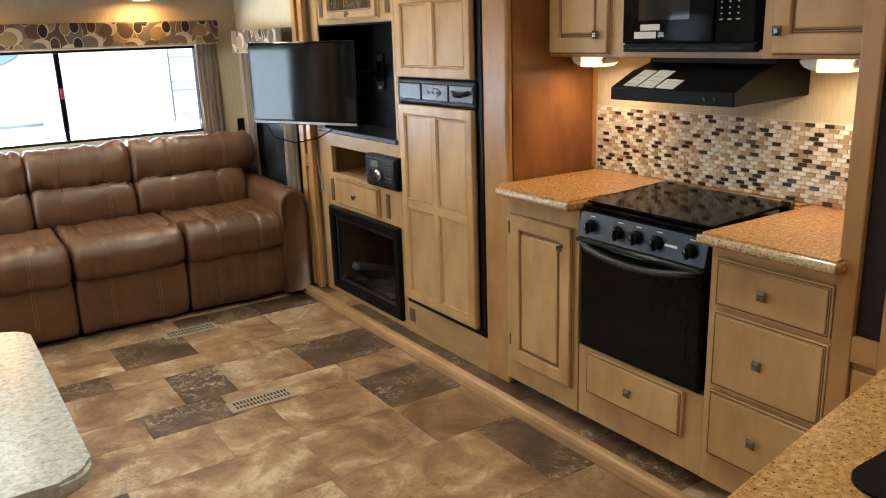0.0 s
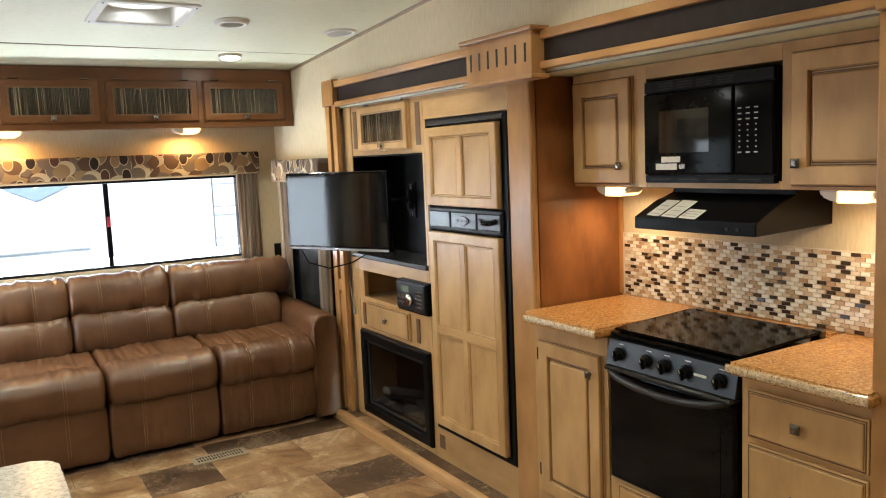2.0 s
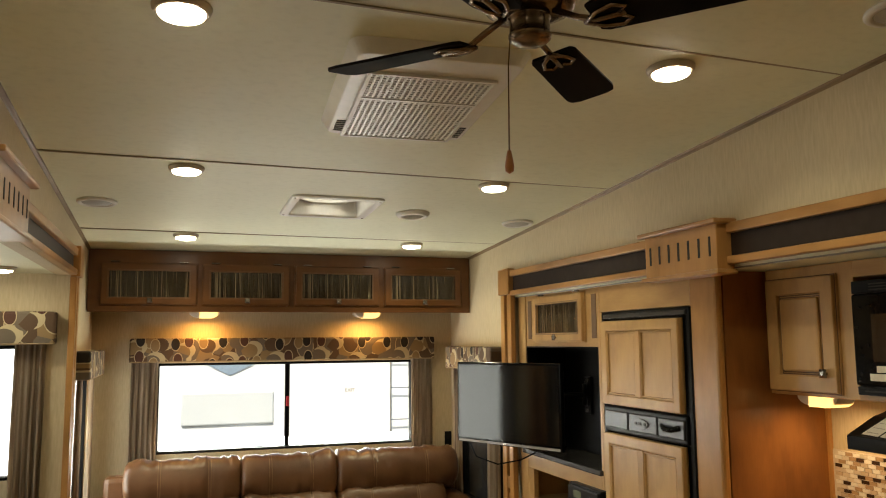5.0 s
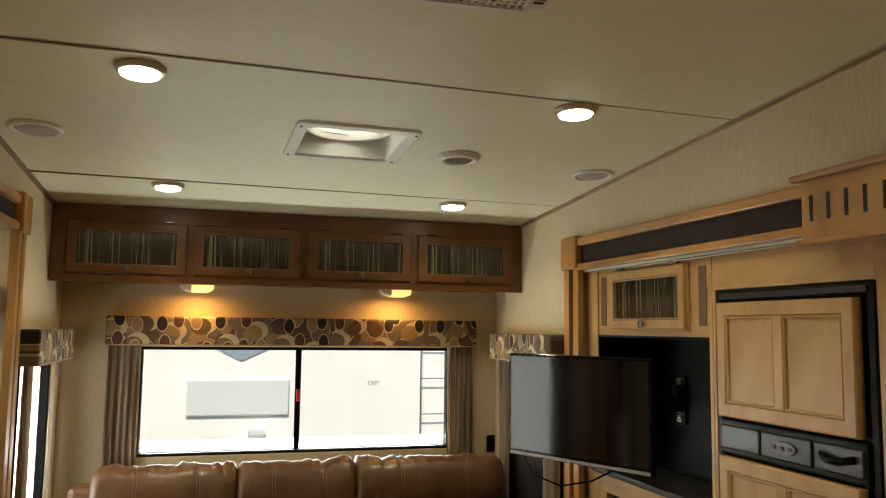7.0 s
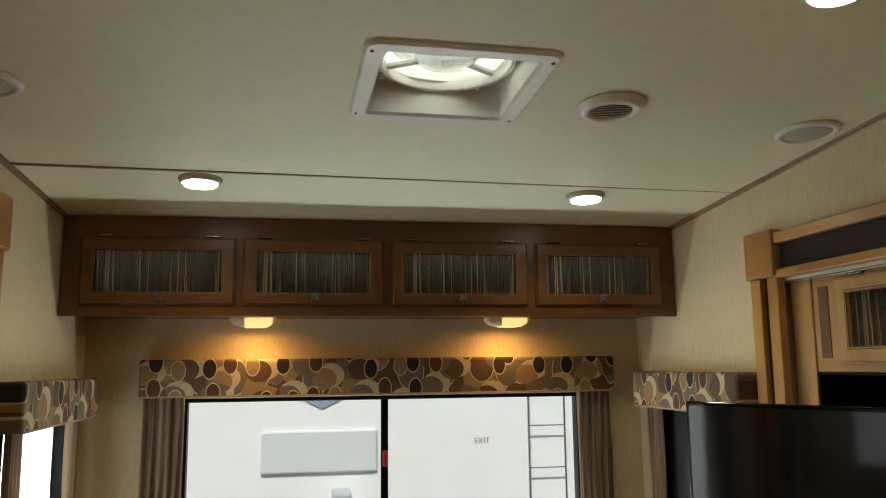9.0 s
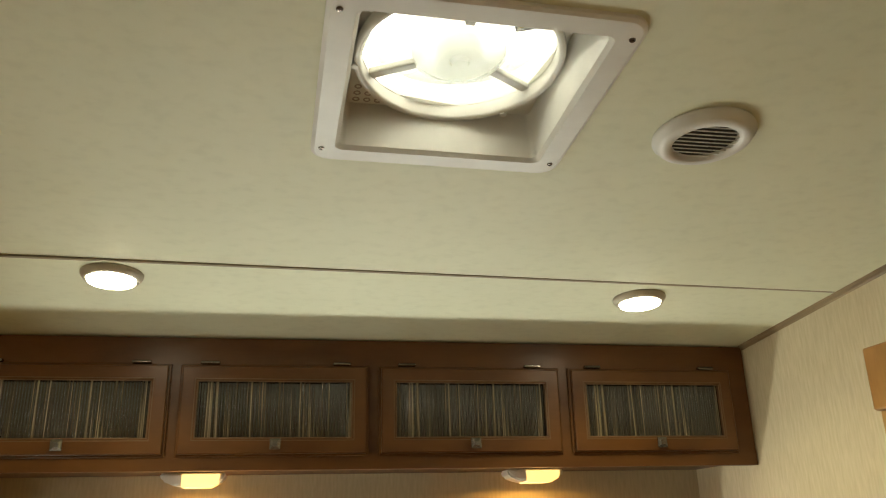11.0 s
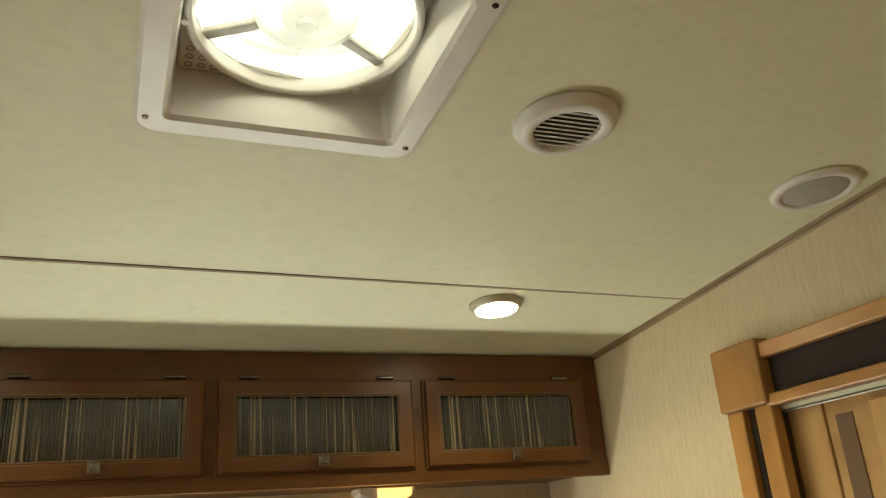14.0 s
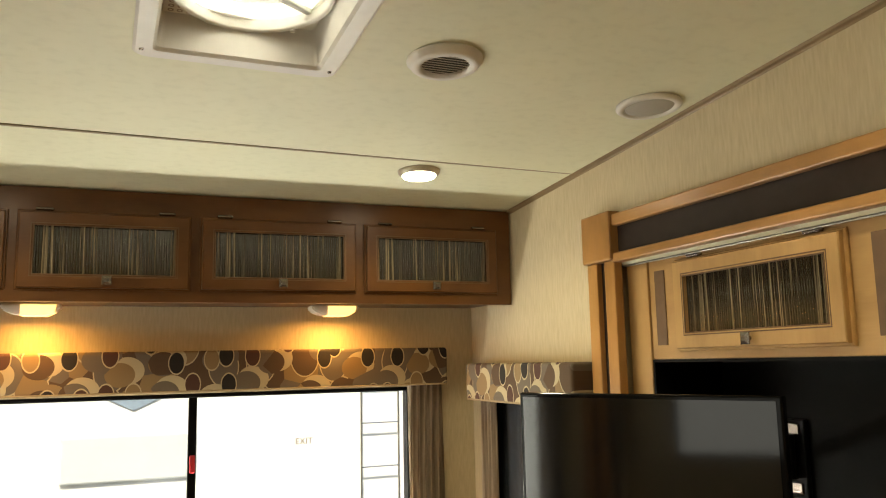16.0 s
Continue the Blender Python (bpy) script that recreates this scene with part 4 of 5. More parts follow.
def slide_header(y0, y1, z0, z1, x, s, corbel, label, end_z):
    """Band over a slide opening: two wooden rails, a dark strip, a slotted corbel and an end block; s is the side it faces."""
    rot = -90 if s < 0 else 90
    w = y1 - y0
    hd = thing("slide_header", label, "trim board", pose(x, (y0 + y1) / 2, z0, 0, 0, rot))
    h = z1 - z0
    boxpart("bottom_rail", trim_wood, hd, (-w / 2, -0.034, 0.0, w / 2, 0, 0.028), 0.005)
    boxpart("top_rail", trim_wood, hd, (-w / 2, -0.034, h - 0.036, w / 2, 0, h), 0.005)
    boxpart("dark_strip", dark_panel, hd, (-w / 2, -0.014, 0.028, w / 2, 0, h - 0.036), 0, "dark brown inset strip")
    if corbel:
        c0, c1 = corbel
        cx = ((y0 + y1) / 2 - (c0 + c1) / 2) * (1 if s < 0 else -1)
        cw = c1 - c0
        bm = bmesh.new()
        box(bm, -cw / 2 + 0.022, -0.075, -0.022, cw / 2 - 0.022, -0.002, h, 0.004)
        cb = part("corbel", bm, trim_wood_z, hd, "slotted wooden corbel", pose(cx, 0, 0))
        boxpart("cap", trim_wood, cb, (-cw / 2, -0.098, h - 0.004, cw / 2, -0.002, h + 0.014), 0.005)
        boxpart("foot", trim_wood, cb, (-cw / 2 + 0.006, -0.088, -0.034, cw / 2 - 0.006, -0.002, -0.018), 0.004)
        n = 7
        for k in range(n):
            u = -cw / 2 + 0.06 + k * (cw - 0.12) / (n - 1)
            boxpart("slot", dark_hole, cb, (u - 0.006, -0.0762, 0.03, u + 0.006, -0.0745, h - 0.045), 0)
    return hd


slide_header(SLIDE_Y0, 5.46, 1.880, 2.025, RIGHT - 0.001, -1, (3.505, 3.995), "golden wooden header with dark strip and slotted corbel", 0)
slide_header(LS_Y0, 5.42, 1.955, 2.085, LEFT + 0.001, 1, (3.31, 3.82), "golden wooden header over the dinette slide-out", 0)


def slide_post(x, y, s, top, w=0.20, split=0.86, near=False):
    """Upright trim at the end of a slide opening: stiles, dark inset above and a raised panel below, block on top."""
    post = thing("slide_post", "upright golden wooden slide trim with a dark inset strip", "trim board", pose(x, y, 0.05, 0, 0, -90 if s < 0 else 90), "slide posts")
    h = top - 0.05
    sp = split - 0.05
    for a, b in ((-w / 2, -w / 2 + 0.055), (w / 2 - 0.055, w / 2)):
        boxpart("stile", trim_wood_z, post, (a, -0.030, 0, b, 0, h - 0.15), 0.004)
    boxpart("inset_strip", dark_panel, post, (-w / 2 + 0.055, -0.012, sp, w / 2 - 0.055, 0, h - 0.15), 0, "dark brown inset strip")
    boxpart("rail", trim_wood, post, (-w / 2 + 0.055, -0.028, sp - 0.07, w / 2 - 0.055, 0, sp), 0.003)
    bm = bmesh.new()
    box(bm, -w / 2 + 0.055, -0.010, 0, w / 2 - 0.055, 0, sp - 0.07)
    box(bm, -w / 2 + 0.058, -0.022, 0.07, w / 2 - 0.058, -0.004, sp - 0.09, 0.006)
    part("lower_panel", bm, trim_wood_z, post)
    boxpart("end_block", trim_wood_z, post, (-w / 2 - 0.004, -0.045, h - 0.15, w / 2 + 0.004, 0, h), 0.006)
    return post


slide_post(RIGHT - 0.001, 5.525, -1, 2.037, 0.15)
slide_post(RIGHT - 0.001, 2.145, -1, 2.02, 0.18, 0.74)
slide_post(LEFT + 0.001, 5.50, 1, 2.10, 0.13)

# dinette table
tb = thing("dinette_table", "rounded dinette table with pale scroll-speckled laminate top", "table", pose(0.16, 3.14, 0))
bm = bmesh.new()
ol = []
for cx, cy, a0 in ((0.405 - 0.07, 0.49 - 0.07, 0), (-0.41 + 0.07, 0.49 - 0.07, 90), (-0.41 + 0.07, -0.49 + 0.07, 180), (0.405 - 0.07, -0.49 + 0.07, 270)):
    ol += [(cx + 0.07 * math.cos(radians(a0 + 15 * k)), cy + 0.07 * math.sin(radians(a0 + 15 * k))) for k in range(7)]
prism(bm, ol, "z", 0.715, 0.75)
bmesh.ops.bevel(bm, geom=[e for e in bm.edges if abs(e.verts[0].co.z - e.verts[1].co.z) < 1e-5], offset=0.008, segments=2, affect="EDGES")
part("tabletop", bm, laminate, tb)
for y in (-0.3, 0.3):
    bm = bmesh.new()
    lathe(bm, [(0, 0.0), (0.11, 0), (0.11, 0.008), (0.032, 0.02), (0.028, 0.05), (0.028, 0.70), (0.08, 0.705), (0.08, 0.715), (0, 0.715)], 24, pose(0.0, y, 0))
    part("leg", bm, chrome, tb, "round metal pedestal leg", smooth=True)

# ---- kitchen slide-out: entertainment unit ----
FX0 = 2.36
def right(y, z, x=FX0):
    """A pose on the kitchen side: local x runs towards the front, local -y faces the room."""
    return pose(x, y, z, 0, 0, -90)


EY0, EY1 = 4.525, 5.46
ec = (EY0 + EY1) / 2
ew = EY1 - EY0
ent = thing("entertainment_unit", "maple entertainment unit with open niche, cubby and drawer", "cabinet", right(ec, 0.046))
L = lambda y: ec - y
Z = lambda z: z - 0.046
for y0, y1, z0, z1 in ((5.36, EY1, 0.046, 1.872), (EY0, 4.545, 0.046, 1.872)):
    boxpart("side_stile", maple, ent, (L(y1), 0.0, Z(z0), L(y0), 0.46, Z(z1)), 0.003)
boxpart("top_panel", maple_x, ent, (L(5.36), 0.006, Z(1.59), L(4.545), 0.46, Z(1.872)), 0.003)
niche = boxpart("niche_back", black_panel, ent, (L(5.36), 0.24, Z(1.03), L(4.545), 0.26, Z(1.59)), 0, "black backing panel of the niche")
boxpart("niche_side", black_panel, ent, (L(5.36), 0.004, Z(1.03), L(5.352), 0.24, Z(1.59)), 0)
boxpart("niche_side", black_panel, ent, (L(4.553), 0.004, Z(1.03), L(4.545), 0.24, Z(1.59)), 0)
boxpart("niche_roof", black_panel, ent, (L(5.352), 0.004, Z(1.582), L(4.553), 0.24, Z(1.59)), 0)
boxpart("niche_shelf", plain("dark_grey_shelf", (0.05, 0.048, 0.05), 0.25), ent, (L(5.40), -0.018, Z(1.005), L(4.53), 0.26, Z(1.03)), 0.005, "dark grey shelf of the niche")
boxpart("rail", maple_x, ent, (L(5.36), 0.0, Z(0.93), L(4.545), 0.03, Z(1.005)), 0.003)
boxpart("rail", maple_x, ent, (L(5.36), 0.0, Z(0.758), L(4.545), 0.03, Z(0.778)), 0.003)
boxpart("cubby_interior", plain("dark_cubby_wood", (0.10, 0.055, 0.028), 0.6), ent, (L(5.36), 0.30, Z(0.76), L(4.545), 0.32, Z(0.94)), 0)
boxpart("cubby_floor", maple_x, ent, (L(5.36), 0.03, Z(0.755), L(4.545), 0.30, Z(0.775)), 0)
boxpart("cubby_post", maple, ent, (L(5.36), 0.0, Z(0.775), L(5.29), 0.03, Z(0.93)), 0.003)
boxpart("lower_panel", maple, ent, (L(5.36), 0.004, Z(0.582), L(4.545), 0.44, Z(0.758)), 0.002)
boxpart("plinth", maple_x, ent, (L(5.36), 0.004, Z(0.046), L(4.545), 0.44, Z(0.085)), 0.002)
panel_door(ent, pose(L(4.99), 0.002, Z(0.680)), 0.49, 0.152, maple, (0, 0), flat=True)
for y in (5.305, 4.665):
    boxpart("recess_slot", glaze, ent, (L(y) - 0.016, -0.0015, Z(0.612), L(y) + 0.016, 0.006, Z(0.738)), 0)
glass_door(ent, pose(L(4.946), 0.004, Z(1.735)), 0.555, 0.235, maple, (0, -0.098))
for y in (5.31, 4.585):
    boxpart("recess_slot", glaze, ent, (L(y) - 0.022, 0.0035, Z(1.63), L(y) + 0.022, 0.008, Z(1.84)), 0)

stereo = thing("car_stereo", "black stereo head unit with silver volume dial", "stereo", right(4.655, 0.778, 2.325))
boxpart("body", black_satin, stereo, (-0.155, 0, 0, 0.155, 0.25, 0.165), 0.008)
boxpart("faceplate", grey_black, stereo, (-0.145, -0.012, 0.012, 0.145, 0.002, 0.155), 0.006)
boxpart("display", plain("grey_green_lcd", (0.18, 0.21, 0.16), 0.2), stereo, (-0.085, -0.0135, 0.105, -0.01, -0.011, 0.138), 0.001, "grey-green display")
bm = bmesh.new()
lathe(bm, [(0, 0), (0.030, 0), (0.030, 0.014), (0.026, 0.018), (0, 0.018)], 32, pose(0.005, -0.012, 0.072, 90))
part("volume_dial", bm, chrome, stereo, "silver volume dial", smooth=True)
for k in range(12):
    bm = bmesh.new()
    x, z = -0.12 + 0.022 * (k % 4), 0.04 + 0.022 * (k // 4)
    lathe(bm, [(0, 0), (0.008, 0), (0.008, 0.003), (0, 0.003)], 12, pose(x, -0.012, z, 90))
    part("button", bm, pewter, stereo)
for k in range(5):
    boxpart("button", pewter, stereo, (0.06 + 0.0, -0.014, 0.035 + 0.02 * k, 0.125, -0.0115, 0.045 + 0.02 * k), 0.001)
boxpart("disc_slot", dark_hole, stereo, (-0.10, -0.0132, 0.022, 0.05, -0.0118, 0.026), 0)

fp = thing("electric_fireplace", "black framed electric fireplace with artificial logs", "fireplace", right((4.535 + 5.335) / 2, 0.087, 2.352))
fw, fh = 0.79, 0.494
bm = bmesh.new()
edge_frame(bm, fw, fh, 0.03, 0.055, 0.012, 0.008)
part("surround", bm, black_satin, fp, m=pose(0, 0, fh / 2))
bm = bmesh.new()
edge_frame(bm, fw - 0.11, fh - 0.11, 0.012, 0.018, 0.012, 0.003)
part("inner_frame", bm, grey_black, fp, m=pose(0, 0, fh / 2))
boxpart("firebox", black_panel, fp, (-fw / 2 + 0.03, 0.20, 0.03, fw / 2 - 0.03, 0.22, fh - 0.03), 0)
boxpart("firebox_floor", black_panel, fp, (-fw / 2 + 0.03, 0.012, 0.03, fw / 2 - 0.03, 0.22, 0.05), 0)
bm = bmesh.new()
bmesh.ops.create_grid(bm, x_segments=40, y_segments=12, size=0.5, matrix=Matrix.LocRotScale((0, 0.10, 0.085), None, (0.64, 0.17, 1)))
for v in bm.verts:
    v.co.z += 0.03 * noise.noise(v.co * 30) + 0.02 * noise.noise(v.co * 70)
part("ember_bed", bm, ember, fp)
for x, y, z, yaw, ln, r in ((-0.10, 0.12, 0.13, 15, 0.34, 0.032), (0.12, 0.11, 0.125, -22, 0.34, 0.035), (-0.02, 0.07, 0.18, 30, 0.28, 0.026), (0.16, 0.06, 0.115, 12, 0.22, 0.03)):
    bm = bmesh.new()
    lathe(bm, [(0, -ln / 2), (r * 0.8, -ln / 2), (r * 1.05, -ln / 4), (r, 0), (r * 1.1, ln / 4), (r * 0.85, ln / 2), (0, ln / 2)], 12)
    for v in bm.verts:
        v.co += v.co.normalized() * 0.006 * noise.noise(v.co * 60)
    part("log", bm, log_mat, fp, m=pose(x, y, z, 0, 90, yaw), smooth=True)
bm = bmesh.new()
box(bm, -fw / 2 + 0.055, 0.004, 0.055, fw / 2 - 0.055, 0.007, fh - 0.055)
gl = part("glass_front", bm, clear("smoked_glass", (0.26, 0.27, 0.30), 0.03), fp, "smoked glass front")
gl.visible_shadow = False
boxpart("badge", pewter, fp, (0.30, -0.0005, 0.07, 0.325, 0.003, 0.082), 0)

# television on its arm
p0, p1 = Vector((1.994, 5.462)), Vector((2.303, 4.812))
d = p1 - p0
tv = thing("television", "black flat television on a swivel wall arm", "television", pose((p0.x + p1.x) / 2, (p0.y + p1.y) / 2, 1.078, 0, 0, math.degrees(math.atan2(d.y, d.x))))
tw = d.length / 2
boxpart("back_shell", black_satin, tv, (-tw + 0.02, 0.012, 0.02, tw - 0.02, 0.05, 0.40), 0.012)
bm = bmesh.new()
box(bm, -tw, -0.012, 0.0, tw, 0.014, 0.43, 0.006, 3)
part("bezel", bm, black_gloss, tv)
boxpart("screen", plain("dark_screen", (0.003, 0.0033, 0.004), 0.07, 0, 0.0, 0.05, 10, 0), tv, (-tw + 0.014, -0.0135, 0.026, tw - 0.014, -0.010, 0.418), 0, "glossy dark screen")
boxpart("chin_strip", plain("grey_chin", (0.30, 0.29, 0.27), 0.3), tv, (-tw + 0.01, -0.0142, 0.004, tw - 0.01, -0.011, 0.016), 0)
boxpart("badge", chrome, tv, (-0.02, -0.0152, 0.007, 0.02, -0.0138, 0.014), 0)
arm = thing("tv_wall_mount", "black metal swivel television arm on the niche back", "wall mount", right(5.08, 1.33, 2.60))
boxpart("wall_plate", black_satin, arm, (-0.035, -0.014, -0.10, 0.035, 0.0, 0.10), 0.004)
for z in (-0.075, 0.075):
    boxpart("slot_plate", nickel, arm, (-0.02, -0.018, z - 0.015, 0.02, -0.012, z + 0.015), 0.003)
bm = bmesh.new()
tube(bm, [(0, -0.03, -0.05), (0, -0.03, 0.06)], 0.012, 12)
part("hinge_pin", bm, black_satin, arm, smooth=True)
bm = bmesh.new()
tube(bm, [(0, -0.03, 0), (-0.10, -0.20, 0)], 0.016, 10)
tube(bm, [(-0.10, -0.20, 0.01), (-0.13, -0.36, 0.01)], 0.014, 10)
part("swing_arm", bm, black_satin, arm, smooth=True)
cable = bmesh.new()
tube(cable, [(2.03, 5.40, 1.08), (2.06, 5.37, 1.0), (2.15, 5.29, 0.965), (2.26, 5.23, 0.99), (2.35, 5.22, 1.03)], 0.004, 6)
solo("tv_cable", cable, black_satin, "thin black cable hanging under the television", "cable", smooth=True)
cable = bmesh.new()
tube(cable, [(2.30, 5.37, 1.06), (2.335, 5.40, 0.98), (2.325, 5.41, 0.85), (2.33, 5.395, 0.74), (2.335, 5.385, 0.69)], 0.003, 6)
box(cable, 2.328, 5.375, 0.66, 2.342, 5.395, 0.70, 0.003)
solo("aerial_cable", cable, plain("grey_cable", (0.35, 0.33, 0.3), 0.4), "thin grey cable with plug beside the niche", "cable", smooth=True)

# ---- refrigerator ----
fr = thing("refrigerator", "two-door refrigerator with maple panels and black frame", "refrigerator", right(4.155, 0.213, 2.36))
frw, frh = 0.672, 1.534
bm = bmesh.new()
edge_frame(bm, frw, frh, 0.03, 0.032, 0.02, 0.005)
part("frame", bm, black_satin, fr, "black metal frame", pose(0, 0, frh / 2))
boxpart("case", black_satin, fr, (-frw / 2 + 0.02, 0.012, 0.01, frw / 2 - 0.02, 0.45, frh - 0.01), 0)
boxpart("top_vent", grey_black, fr, (-frw / 2 + 0.03, -0.018, frh - 0.03, frw / 2 - 0.02, -0.008, frh - 0.012), 0.003)


def fridge_door(z0, z1, rows):
    w = frw - 0.085
    bm = bmesh.new()
    h = z1 - z0
    box(bm, -w / 2, -0.016, -h / 2, w / 2, -0.008, h / 2, 0.002)
    d = part("door", bm, maple, fr, "maple panelled door", pose(-0.006, 0, (z0 + z1) / 2))
    bm = bmesh.new()
    edge_frame(bm, w, h, 0.028, 0.045, -0.008, 0.004)
    part("door_frame", bm, maple, d)
    boxpart("muntin", maple, d, (-0.02, -0.0355, -h / 2 + 0.045, 0.02, -0.010, h / 2 - 0.045), 0.003)
    if rows == 2:
        boxpart("muntin", maple_x, d, (-w / 2 + 0.045, -0.035, -0.01, w / 2 - 0.045, -0.010, 0.03), 0.003)
    for sx in (-1, 1):
        for k in range(rows):
            a = (w / 2 - 0.045 - 0.02) / 2
            x = sx * (0.02 + a)
            zz0, zz1 = (-h / 2 + 0.045, h / 2 - 0.045) if rows == 1 else ((-h / 2 + 0.045, -0.01) if k == 0 else (0.03, h / 2 - 0.045))
            bm = bmesh.new()
            b = (zz1 - zz0) / 2
            box(bm, -a, -0.026, -b, a, -0.01, b)
            pn = part("panel", bm, maple, d, m=pose(x, 0, (zz0 + zz1) / 2))
            bm = bmesh.new()
            edge_frame(bm, 2 * a, 2 * b, 0.033, 0.009, 0.0, 0.004)
            part("moulding", bm, maple_x, d, m=pose(x, -0.0005, (zz0 + zz1) / 2))


fridge_door(0.035, 1.0, 2)
fridge_door(1.125, 1.492, 1)
cp = boxpart("control_strip", black_satin, fr, (-frw / 2 + 0.03, -0.022, 1.008, frw / 2 - 0.03, 0.0, 1.118), 0.006, "black control strip")
for x0, x1 in ((-0.295, -0.11), (-0.10, 0.11), (0.12, 0.295)):
    boxpart("recess", grey_black, cp, (x0, -0.028, 1.025, x1, -0.018, 1.10), 0.006)
bm = bmesh.new()
lathe(bm, [(0, 0), (0.024, 0), (0.024, 0.008), (0, 0.008)], 24, Matrix.LocRotScale((0, -0.026, 1.063), Euler((radians(90), 0, 0)), (2.3, 0.8, 1)))
part("handle_bezel", bm, plain("smoky_grey_bezel", (0.055, 0.055, 0.057), 0.3), cp, smooth=False)
for x in (-0.035, 0.0, 0.035):
    boxpart("indicator", dark_hole, cp, (x - 0.008, -0.0365, 1.058, x + 0.008, -0.0335, 1.068), 0)
bm = bmesh.new()
tube(bm, [(0.15, -0.03, 1.07), (0.19, -0.045, 1.06), (0.23, -0.045, 1.06), (0.27, -0.03, 1.072)], 0.010, 8)
part("latch_handle", bm, black_gloss, cp, smooth=True)
cab = thing("refrigerator_cabinet", "maple surround of the refrigerator with a reddish side panel", "cabinet", right(4.09, 0.046))
boxpart("fascia", maple_x, cab, (4.09 - 4.523, 0.0, 1.704, 4.09 - 3.70, 0.03, 1.826), 0.003)
boxpart("base_panel", maple_x, cab, (4.09 - 4.523, 0.0, 0.0, 4.09 - 3.70, 0.03, 0.165), 0.003)
boxpart("toe_slot", glaze, cab, (4.09 - 4.49, -0.0015, 0.06, 4.09 - 4.44, 0.004, 0.13), 0)
boxpart("stile", maple, cab, (4.09 - 4.523, 0.0, 0.165, 4.09 - 4.508, 0.03, 1.704), 0.002)
boxpart("stile", trim_wood_z, cab, (4.09 - 3.832, -0.004, 0.0, 4.09 - 3.668, 0.03, 1.826), 0.012)
boxpart("side_panel", red_wood, cab, (4.09 - 3.688, 0.03, 0.0, 4.09 - 3.668, 0.478, 1.824), 0, "reddish wooden side panel")
boxpart("scribe_trim", trim_wood_z, cab, (4.09 - 3.668, 0.462, 0.9, 4.09 - 3.655, 0.478, 1.36), 0)

# ---- base cabinets, worktop, range ----
bx = 2.325
c1 = thing("base_cabinet", "maple base cabinet with a raised-panel door", "cabinet", right(3.425, 0.046, bx), "base cabinets")
boxpart("body", maple, c1, (-0.213, 0.0, 0.062, 0.213, 0.49, 0.855), 0.002)
boxpart("toe_kick", maple_x, c1, (-0.213, 0.085, 0.0, 0.213, 0.47, 0.062), 0)
panel_door(c1, pose(0.01, -0.001, 0.47), 0.35, 0.62, maple, (0.135, 0.24))
for z in (0.22, 0.70):
    boxpart("hinge", nickel, c1, (-0.185, -0.012, z, -0.172, -0.001, z + 0.05), 0.002)
c2 = thing("base_cabinet", "maple drawer cabinet with three drawers", "cabinet", right(2.423, 0.046, bx), "base cabinets")
boxpart("body", maple, c2, (-0.213, 0.0, 0.062, 0.213, 0.49, 0.855), 0.002)
boxpart("toe_kick", maple_x, c2, (-0.213, 0.085, 0.0, 0.213, 0.47, 0.062), 0)
for z0, z1 in ((0.712, 0.860), (0.452, 0.696), (0.212, 0.436)):
    panel_door(c2, pose(0.0, -0.001, (z0 + z1) / 2 - 0.046), 0.368, z1 - z0, maple, (-0.012, 0.0), flat=True)
c3 = thing("base_cabinet", "maple drawer below the range", "cabinet", right(2.922, 0.046, bx), "base cabinets")
boxpart("body", maple, c3, (-0.285, 0.002, 0.062, 0.285, 0.49, 0.345), 0.002)
boxpart("toe_kick", maple_x, c3, (-0.285, 0.087, 0.0, 0.285, 0.47, 0.062), 0)
panel_door(c3, pose(-0.01, 0.001, 0.255), 0.445, 0.165, maple, (0.0, 0.0), flat=True)


def rounded_slab(bm, x0, x1, y0, y1, z0, z1, r, corners):
    ol = []
    for cx, cy, a0, key in ((x1, y1, 0, "ne"), (x0, y1, 90, "nw"), (x0, y0, 180, "sw"), (x1, y0, 270, "se")):
        if key in corners:
            ccx, ccy = cx + (-r if "e" in key else r), cy + (-r if "n" in key else r)
            ol += [(ccx + r * math.cos(radians(a0 + 18 * k)), ccy + r * math.sin(radians(a0 + 18 * k))) for k in range(6)]
        else:
            ol.append((cx, cy))
    prism(bm, ol, "z", z0, z1)


# Same granite, coloured paler for the light that catches the front edge.
granite_edge = granite("lit_granite_edge", (0.60, 0.42, 0.22), (0.74, 0.58, 0.38))


def worktop(label, x0, y0, y1, corners, edge):
    top = thing("worktop", label, "worktop", pose(0, 0, 0), "worktops")
    bm = bmesh.new()
    rounded_slab(bm, x0, 2.838, y0, y1, 0.903, 0.941, 0.035, corners)
    bmesh.ops.bevel(bm, geom=[e for e in bm.edges if abs(e.verts[0].co.z - e.verts[1].co.z) < 1e-5], offset=0.010, segments=3, affect="EDGES")
    part("slab", bm, granite_mat, top)
    if edge:
        bm = bmesh.new()
        prism(bm, [(x0 - 0.001, 0.910), (x0 - 0.004, 0.914), (x0 - 0.005, 0.922), (x0 - 0.004, 0.930), (x0 - 0.001, 0.934), (x0 + 0.004, 0.934), (x0 + 0.004, 0.910)], "y", edge[0], edge[1])
        part("front_edge", bm, granite_edge, top, "speckled rounded front edge, coloured paler as if lit")


worktop("speckled golden granite-look worktop with rounded edge", 2.258, 3.203, 3.648, ("nw",), (3.204, 3.612))
worktop("speckled golden granite-look worktop beside the range", 2.258, 2.21, 2.641, (), (2.212, 2.640))
worktop("narrow granite-look worktop strip behind the range", 2.775, 2.643, 3.201, (), None)

